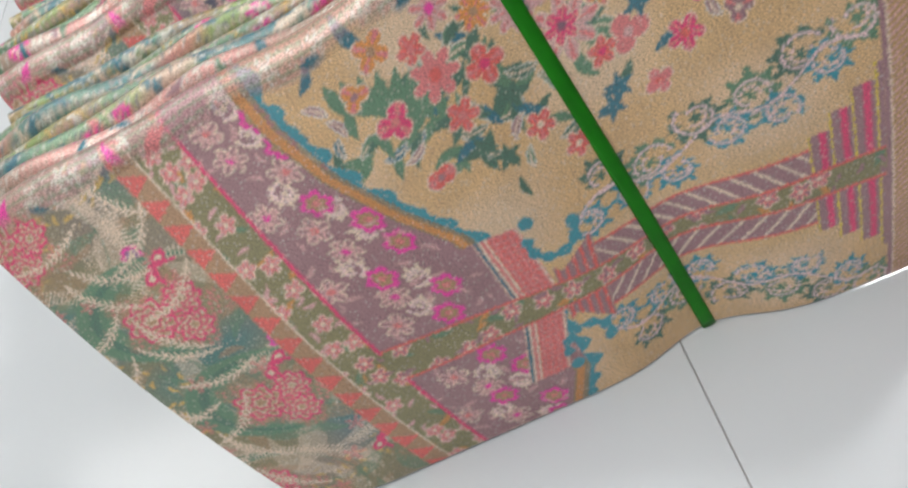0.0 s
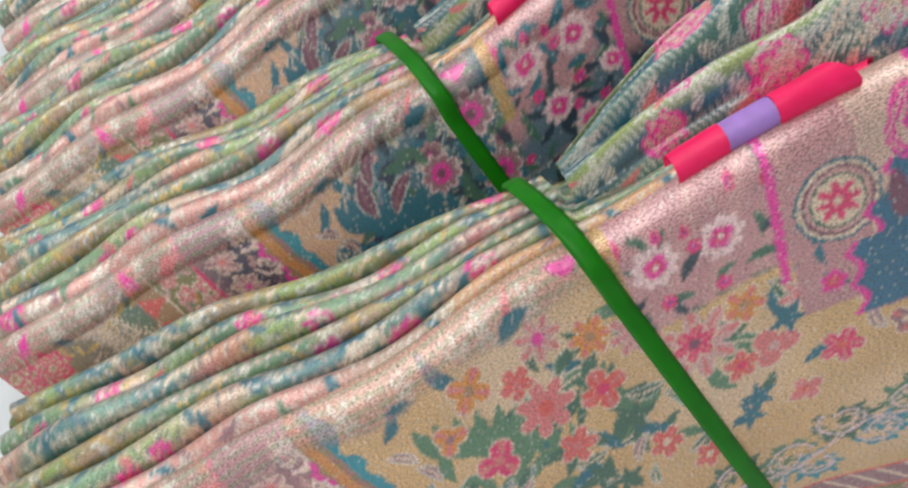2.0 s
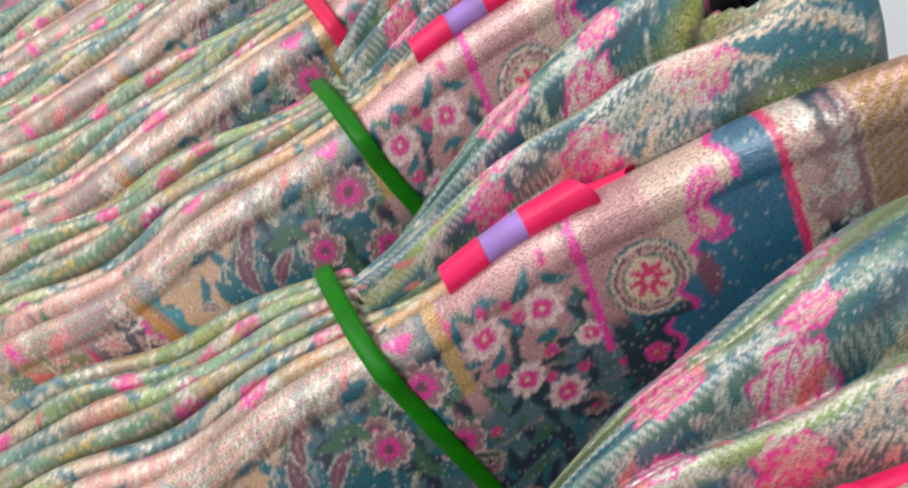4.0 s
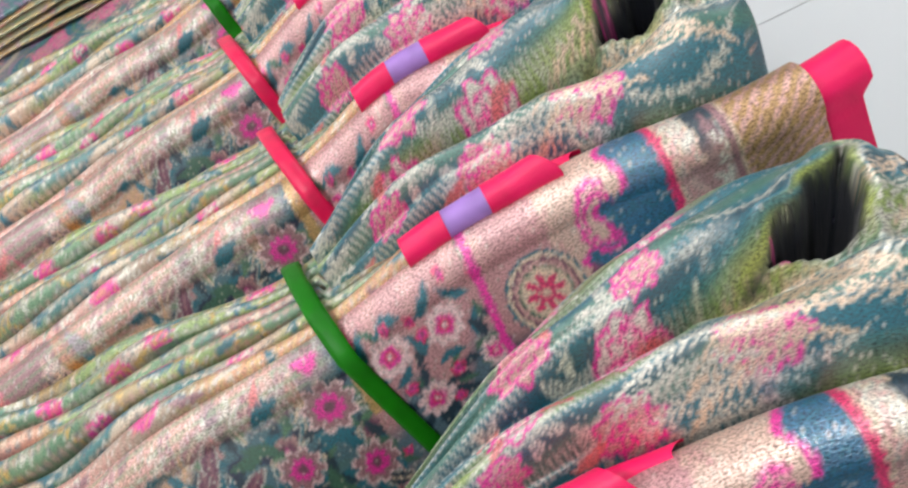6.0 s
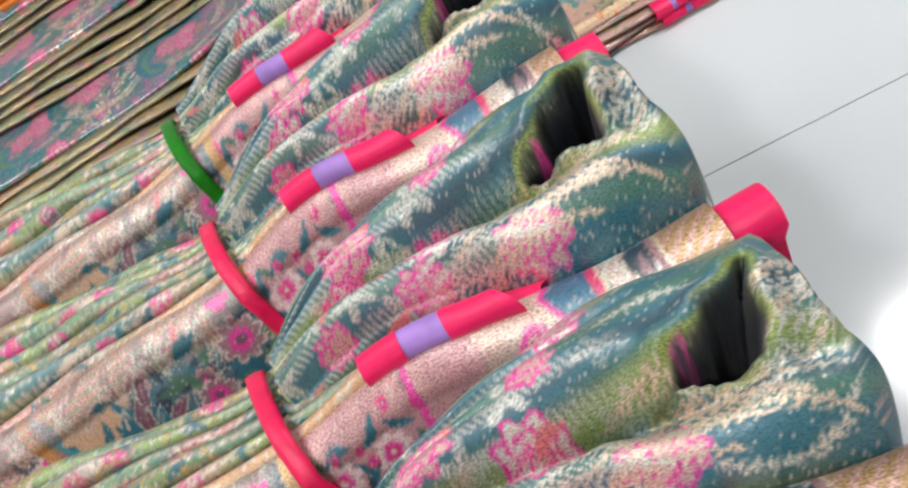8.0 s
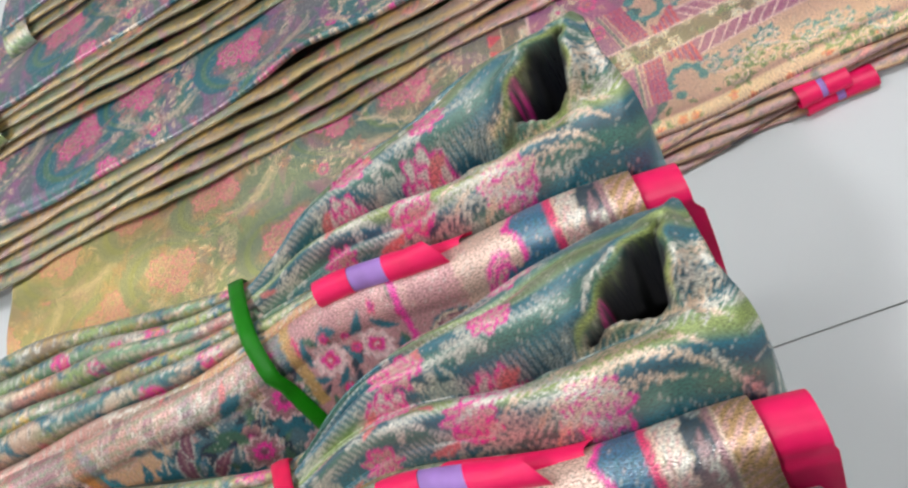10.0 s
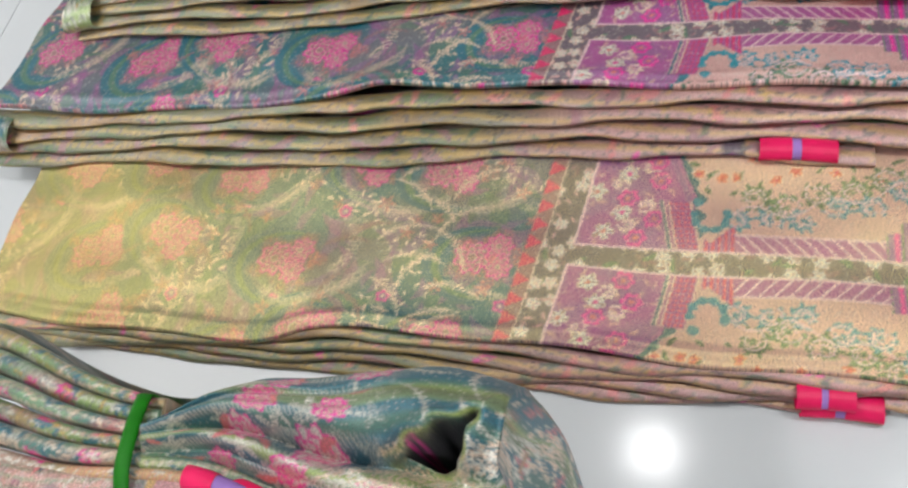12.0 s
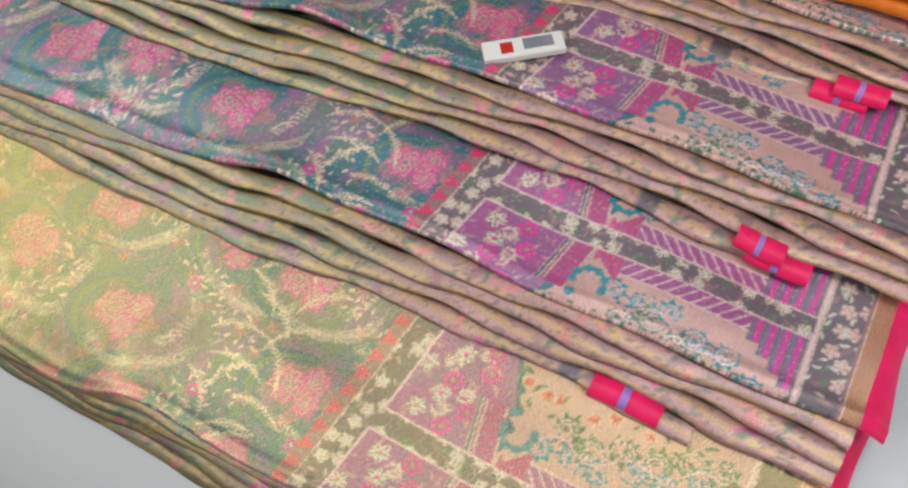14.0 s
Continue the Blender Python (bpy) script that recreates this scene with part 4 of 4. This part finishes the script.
    for i in range(9):
        cx, cy = 0.13 + 0.014 * i, 0.43 + 0.035 * (i % 4) + 0.006 * math.sin(i * 4 + sh.seed)
        w.stamp(cx, cy, 0.03, i * 0.8 + sh.seed, rose(0.0115 + 0.003 * (i % 3), "hot", "silver" if i % 2 else "rosewhite"))
        w.stamp(cx + 0.004, cy, 0.02, i * 1.3, sprig(0.0065, "rosewhite", 0.7))
    w.spots(0.031, 107, leafy(0.009, "rose", None, 0.3), near, 0.45)
    for i in range(28):
        cx, cy = 0.215 + 0.027 * (i % 9) + 0.008 * math.sin(i * 3 + sh.seed), 0.412 + 0.017 * (i % 9) * 0.9 + 0.012 * (i // 9)
        w.stamp(cx, cy, 0.05, 0.25 * math.sin(i * 2.1), lash(0.034, "pale" if i % 3 else "silver"))
    w.spots(0.045, 105, sprig(0.013, "rose", 0.4), edge(UU - 0.345, 0.03), 0.8)
    w.spots(0.05, 106, leafy(0.016, "tan", None, 0.4), edge(UU - 0.36, 0.03), 0.8)
    w.glint(0.05, 0.45)
    mouth_inside = np.zeros(UU.shape)
    lip = np.zeros(UU.shape)
    lip[:m] = edge(0.0028 - gap, 0.002) * np.clip(0.6 + 0.5 * np.sin(gap * 900 + 40 * q), 0, 1)
    w.lay(lip * 0.8, "lime", 0.6)
    mouth_inside[:m] = edge(0.0004 - gap, 0.002)
    # shade inside the mouth, painted into the weave as near-black
    w.lay(mouth_inside, "ink", 0.0)
    w.spots(0.022, 108, leafy(0.009, "plum"), mouth_inside, 0.6)
    w.spots(0.026, 109, flower(0.005, 5, "hot", "plum", "navy"), mouth_inside, 0.5)
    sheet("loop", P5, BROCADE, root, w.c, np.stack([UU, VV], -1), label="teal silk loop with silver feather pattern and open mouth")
    # the back and the narrow side, closing the saree behind the pleats
    uu = np.linspace(-0.31, 0.31, 60)[:, None]
    d = np.linspace(0, 1, 12)[None, :]
    vv = sh.edge_v(uu) + 0.014 + sh.depth(uu) + (0.02 - 0.1 * d) * 0.5
    zz = np.maximum((sh.edge_z(uu) - 0.03) * (1 - d), 0.003)
    UU, VV = np.broadcast_to(uu, zz.shape), np.broadcast_to(d * 0.3, zz.shape)
    sheet("back_panel", stack3(UU, vv, zz), BROCADE, root, fold_weave(UU, VV, 1), np.stack([UU, VV], -1))
    s = np.linspace(0, 1, 30)[:, None]
    b = np.linspace(0, 1, 30)[None, :]
    ul = -0.203 - 0.113 * s
    vF, zF = sh.face(ul, s)
    vB = vF + 0.01 + (sh.depth(ul) + 0.012) * b
    P6 = stack3(ul - 0.006 * np.abs(np.sin(b * 18.8)), vB, zF - 0.004 * b + 0 * ul)
    SS, BB = np.broadcast_to(s * 0.3, vB.shape), np.broadcast_to(b * 0.12, vB.shape)
    sheet("side_panel", P6, BROCADE, root, fold_weave(BB, SS, 0), np.stack([BB, SS], -1))
    # ribbon
    pts = []
    for s1 in np.linspace(0.0, 0.985, 40):
        ur = (0.145 if full else 0.125 + sh.shift) - (0.145 - 0.073 if full else 0.07) * s1
        fv, fz = sh.face(np.array(ur), np.array(s1))
        pts.append((ur, float(fv) - 0.0022, float(fz)))
    for t in np.linspace(0.0, 1.0, 16):
        ur = sh.tie + (0.073 - 0.075 if full else 0) - 0.016 * t
        T = float(sh.depth(np.array(ur)))
        ev, ez = float(sh.edge_v(np.array(ur))), float(sh.edge_z(np.array(ur)))
        pts.append((ur, ev - 0.003 + (T + 0.02) * t, ez - 0.004 + 0.0135 * math.sin(min(1.0, 2.4 * t) * math.pi / 2) - 0.012 * t ** 3))
    for t in np.linspace(0.1, 1, 8):
        pts.append((pts[55][0] - 0.004 * t, pts[55][1] + 0.006 * t ** 0.5, pts[55][2] - 0.1 * t))
    pts = np.array(pts)
    wid = np.linspace(-0.0054, 0.0054, 5)[None, :, None]
    tang = np.gradient(pts, axis=0)
    tang /= np.linalg.norm(tang, axis=1)[:, None]
    side = np.array([1.0, 0.0, 0.0]) - tang * tang[:, :1]
    side /= np.linalg.norm(side, axis=1)[:, None]
    face_up = np.cross(side, tang)
    body = pts[:, None, :] + side[:, None, :] * wid + face_up[:, None, :] * (-0.0008 * np.abs(wid / 0.0054) ** 2)
    ribbon = sheet("ribbon", body, ribbon_mat, root, label=("green" if ribbon_mat is GREEN_RIBBON else "dark pink") + " satin ribbon tied round the middle")
    thick = ribbon.modifiers.new("thickness", "SOLIDIFY")
    thick.thickness = 0.0009
    return root


ROW = [(0.286, 0.160, 0.018, GREEN_RIBBON), (0.455, 0.33, -0.012, GREEN_RIBBON), (0.60, 0.465, 0.025, GREEN_RIBBON), (0.72, 0.59, 0.034, RED_RIBBON), (0.855, 0.715, 0.022, RED_RIBBON), (0.985, 0.835, 0.006, GREEN_RIBBON)]
for n, (tv, fv, shift, mat) in enumerate(ROW):
    tied_saree(Shape(tv, fv, n, (0.99, 1.0, 1.03, 1.02, 1.0, 0.975)[n], shift, (0.318, 0.316, 0.322, 0.312, 0.302, 0.300)[n]), mat,
               "folded teal and cream brocade saree tied with %s satin ribbon" % ("green" if mat is GREEN_RIBBON else "dark pink"), n == 0)


# ---- flat folded sarees ----
def flat_saree(front, u0, u1, z0, hi, end_z, spread, seed, label, tags, hues, yellow=0.0, depth=0.34):
    """A saree folded flat, its folds to the front; it rests with its front on the one before it and slopes down to the floor behind."""
    root = thing("saree", label, "saree", "flat folded sarees in a stepped row")
    kink = 0.04 * math.sin(seed * 2.1)

    def wob(u, i):
        return -(0.0, 0.03, 0.05, 0.12)[seed] * np.clip((0.3 - u) / 0.75, 0, 1) + 0.004 * np.sin(u * 9 + seed + i * 0.8) + 0.012 * np.tanh((u - kink - 0.01 * i) / 0.03) * (0.7 - 0.1 * i) + 0.003 * np.sin(u * 27 + i * 2 + seed)

    def lift(u, i):
        return 0.0035 * np.sin(u * 13 + seed * 1.3 + i) + 0.004 * np.exp(-((u - kink) / 0.03) ** 2)

    layers = 5
    step = 0.0017
    m = int((u1 - u0) / step)
    u = np.linspace(u0, u1, m)[:, None]
    k = int(depth / step)
    d = np.concatenate([np.zeros(8), np.linspace(0.0, depth, k)])[None, :]
    th = np.concatenate([np.linspace(np.pi * 1.45, np.pi * 0.5, 9)[:-1], np.full(k, np.pi * 0.5)])[None, :]
    r = hi / layers * 0.5
    top = z0 + hi + lift(u, 0)
    zz = r * np.sin(th) - r + top + (end_z - top) * np.clip(d / depth, 0, 1) ** 0.9
    zz = zz + 0.0016 * np.sin(u * 21 + d * 40 + seed) + 0.0012 * np.sin(u * 8 - d * 60) + 0.0022 * np.exp(-((d - 0.012) / 0.006) ** 2)
    vv = front + spread + wob(u, 0) * np.exp(-d / 0.08) + d + r + r * np.cos(th)
    UU = np.broadcast_to(u, zz.shape)
    H = np.broadcast_to(0.128 + spread * 0.6 + d - 0.006 * (th > np.pi * 0.55), zz.shape)
    w = Weave(UU - 0.37, H, "teal")
    end_piece(w, UU - 0.37, H, *hues, flat=True)
    if yellow:
        # yellow sheen painted into the weave, stronger towards the left end
        w.lay(np.clip((0.05 - UU) / 0.35, 0, 1) * yellow, "yellow", 0.35)
    sheet("top_face", stack3(UU, vv, zz), SHOT_SILK if yellow else BROCADE, root, w.c, np.stack([UU, H], -1), label="teal and gold brocade body with mauve columned border")
    sel = np.linspace(0, 1, 6)[:, None]
    ue = u1 - 0.002 + 0.028 * sel + 0.003 * np.sin(d * 40 + seed) * sel
    zs = zz[-1:] - 0.003 * sel - 0.012 * sel ** 2
    sheet("selvage", stack3(ue, vv[-1:] + 0 * sel, np.maximum(zs, 0.003)), PINK, root, label="plain hot pink selvage edge")
    for i in range(1, layers):
        zc = z0 + hi * (1 - (i + 0.5) / layers)
        m = int((u1 - u0) / 0.004)
        ua = np.linspace(u0 + 0.006 * ((i * 5 + seed) % 3), u1 - (0.0 if i < layers - 1 else 0.13), m)[:, None]
        ang = np.linspace(0, 2 * np.pi, 23)[None, :-1]
        wide, tall = 0.0056 + spread * 0.10, hi / layers * 0.56
        plump = 1 + 0.10 * np.sin(ua * 33 + i * 2.2 + seed) + 0.08 * np.sin(ua * 71 + i)
        vv2 = front + spread * (1 - i / (layers - 1.0)) + wob(ua, i) + wide - wide * plump * np.cos(ang)
        zz2 = zc + lift(ua, i) * (1 - i / layers) + 0.86 * tall * plump * np.sin(ang)
        UU2 = np.broadcast_to(ua, vv2.shape)
        VV2 = np.broadcast_to(0.009 * ang + 0.09 * i + seed * 0.2, vv2.shape)
        w2 = Weave(UU2, VV2, "olive")
        w2.lay(np.clip(0.5 + 0.6 * np.sin(UU2 * 23 + i * 2 + seed), 0, 1) * 0.7, "tan", 0.5)
        w2.lay(np.clip(np.sin(UU2 * 37 + i * 3 + 1), 0, 1) * 0.6, "green", 0.2)
        w2.lay(np.clip(np.sin(UU2 * 17 + i * 1.7 + 2) - 0.3, 0, 1) * 0.6, "leaf", 0.2)
        w2.lay(edge(UU2 - 0.22, 0.15) * 0.75, "dust", 0.4)
        w2.lay(np.clip(np.sin(VV2 * 420 + UU2 * 25 + i) + 0.0, 0, 1) * 0.6, "gold", 0.7)
        w2.spots(0.040, 120 + i, leafy(0.014, "rose"), 0.6, 0.5)
        w2.spots(0.06, 130 + i, leafy(0.014, "hot"), 0.7, 0.2)
        w2.spots(0.030, 140 + i, leafy(0.011, "leaf", None), 0.7, 0.4)
        w2.spots(0.02, 150 + i, sprig(0.006, "gold", 0.7), 0.7, 0.5)
        w2.spots(0.05, 160 + i, leafy(0.018, "mauve", None, 0.3), 0.8, 0.5)
        w2.lay(edge(0.012 - np.abs(UU2 - 0.44)) * 0.8 * (i == layers - 1), "navy", 0.2)
        w2.glint(0.14, 0.5, "pale")
        w2.glint(0.16, 0.6, "deep")
        w2.c[..., 3] = np.maximum(w2.c[..., 3], 0.6)
        sheet("fold", stack3(UU2, vv2, np.maximum(zz2, 0.002 + 0 * zz2)), BROCADE, root, w2.c, np.stack([UU2, VV2], -1), wrap=True)
    for j, (ta, tb) in enumerate(tags):
        zc = z0 + 0.009 + 0.011 * j
        for ua, ub, mat, word in ((ta, ta + 0.42 * (tb - ta), PINK, "hot pink"), (ta + 0.42 * (tb - ta), ta + 0.54 * (tb - ta), VIOLET, "violet"), (ta + 0.54 * (tb - ta), tb, PINK, "hot pink")):
            uu = np.linspace(ua, ub, 8)[:, None]
            ang = np.linspace(0, 2 * np.pi, 15)[None, :-1]
            rr = 0.0082 if mat is PINK else 0.0076
            sheet("border_band", stack3(uu + 0 * ang, front + wob(uu, 3) + 0.006 + 0.004 * j + 1.6 * rr * np.cos(ang), zc + rr * np.sin(ang)), mat, root, wrap=True, label=word + " satin band on the folded border")
    # open loop of cloth at the narrow end
    s = np.linspace(0, 1, 12)[:, None]
    ang = np.linspace(0, 2 * np.pi, 25)[None, :-1]
    uu = u0 - 0.006 + 0.04 * s
    a, b = (0.012 + spread * 0.28) * (1 - 0.2 * s), hi * 0.40
    vv3 = front + spread * 0.6 + wob(uu, 1) + 0.006 + a * np.cos(ang)
    zz3 = z0 + hi * 0.5 + b * np.sin(ang) + 0 * uu
    UU3, VV3 = np.broadcast_to(uu, zz3.shape), np.broadcast_to(ang * 0.012, zz3.shape)
    sheet("end_loop", stack3(UU3, vv3, zz3), BROCADE, root, fold_weave(UU3, VV3, 4), np.stack([UU3, VV3], -1), wrap=True)
    # underside and back, so that the pile is solid
    uu = np.linspace(u0 + 0.012, u1 - 0.01, 40)[:, None]
    dd = np.linspace(0, 1, 14)[None, :]
    zz4 = np.interp(dd, [0, 0.04, 0.9, 1], [z0 + 0.002, z0 + 0.002, 0.003, 0.003]) + 0 * uu
    UU4, VV4 = np.broadcast_to(uu, zz4.shape), np.broadcast_to(dd * depth, zz4.shape)
    sheet("underside", stack3(UU4, front + 0.03 + dd * (depth - 0.03), zz4), BROCADE, root, fold_weave(UU4, VV4, 2), np.stack([UU4, VV4], -1))
    return root


flat_saree(1.180, -0.415, 0.705, 0.0, 0.034, 0.024, 0.03, 0, "flat folded teal brocade saree with yellow sheen lying on the tiles", [(0.505, 0.575), (0.50, 0.55)], ("lilac", "grey", 0.12), 0.4)
flat_saree(1.437, -0.485, 0.705, 0.028, 0.044, 0.024, 0.068, 1, "flat folded teal and violet brocade saree resting on the one before", [(0.465, 0.54)], ("lilac", "grey", 0.1))
flat_saree(1.636, -0.415, 0.71, 0.056, 0.042, 0.024, 0.062, 2, "flat folded teal and mauve brocade saree resting on the one before", [(0.55, 0.615), (0.535, 0.585)], ("violet", "grey", 0.1))
flat_saree(1.845, -0.365, 0.71, 0.058, 0.042, 0.024, 0.058, 3, "flat folded teal and rose brocade saree resting on the one before", [(0.545, 0.605), (0.565, 0.62)], ("plum", "leaf", 0.15))


# ---- orange saree, card and lamps ----
def orange_saree():
    root = thing("saree", "folded plain orange silk saree at the end of the row", "saree")
    for i in range(3):
        u = np.linspace(-0.285, 0.72, 90)[:, None]
        ang = np.linspace(np.pi * 0.5, np.pi * 1.5, 9)[None, :]
        back = np.array([[0.34, 0.30, 0.2, 0.1]])
        th = np.concatenate([np.full((1, 4), np.pi / 2), ang, np.full((1, 4), np.pi * 1.5)], 1)
        dd = np.concatenate([back, np.zeros((1, 9)), back[:, ::-1]], 1)
        r = 0.0085
        zz = 0.100 + 0.0175 * i + r * np.sin(th) + 0.003 * np.sin(u * 12 + i) - 0.082 * dd / 0.34 - (0.0005 if i == 0 else 0.0)
        vv = 1.95 - 0.12 * np.clip((0.56 - u) / 0.84, 0, 1) + 0.006 * np.sin(u * 8 + i * 2) + r + r * np.cos(th) + dd
        sheet("fold", stack3(u + 0 * vv, vv, np.maximum(zz, 0.004)), ORANGE, root)


orange_saree()
card = thing("price_card", "small white card box with red print lying on a saree", "card")
card.matrix_world = ROOM @ pose(0.245, 1.752, 0.087, -9, 4, 37)
part("box", box_bm(-0.046, 0.046, -0.014, 0.014, 0, 0.009, 0.0015), CARD, card, "white card sleeve")
part("print_bar", box_bm(-0.026, -0.012, -0.008, 0.008, 0.0088, 0.0094), PRINT, card, "red printed mark")
part("print_bar", box_bm(0.0, 0.034, -0.006, 0.010, 0.0088, 0.0093), GREY_PRINT, card, "grey printed panel")


def unseen_ceiling_light(u, v, half=0.1):
    root = thing("unseen_ceiling_light", "unseen square white ceiling light panel", "ceiling light", "ceiling lights")
    part("frame", box_bm(u - half - 0.04, u + half + 0.04, v - half - 0.04, v + half + 0.04, 2.77, 2.80, 0.004), CARD, root)
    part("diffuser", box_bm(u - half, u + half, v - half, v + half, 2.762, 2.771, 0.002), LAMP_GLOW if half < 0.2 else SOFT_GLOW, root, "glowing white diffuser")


unseen_ceiling_light(0.34, 1.76)
unseen_ceiling_light(1.52, 1.55)
# panel added, out of view, to go with that fill lamp
unseen_ceiling_light(-0.8, -0.1)
# wide panel added, out of view, to go with the sheen lamp
unseen_ceiling_light(-1.75, 1.75, 0.7)

# ---- floor tiles, laid on the bed of grout ----
TILE_U, TILE_V, JOINT = 0.80, 1.20, 0.0006
tile_bm = box_bm(-TILE_U / 2 + JOINT, TILE_U / 2 - JOINT, -TILE_V / 2 + JOINT, TILE_V / 2 - JOINT, -0.0024, 0.0, 0.0006)
tile_mesh = bpy.data.meshes.new("tile")
tile_bm.to_mesh(tile_mesh)
tile_bm.free()
tile_mesh.materials.append(TILE)
for i in range(-4, 4):
    for j in range(-3, 3):
        t = new("tile", tile_mesh)
        t.parent = floor
        t.matrix_basis = pose(0.153, 0.997, 0, 0, 0, -2.4) @ pose(TILE_U * (i + 0.5), TILE_V * (j + 0.5), 0)
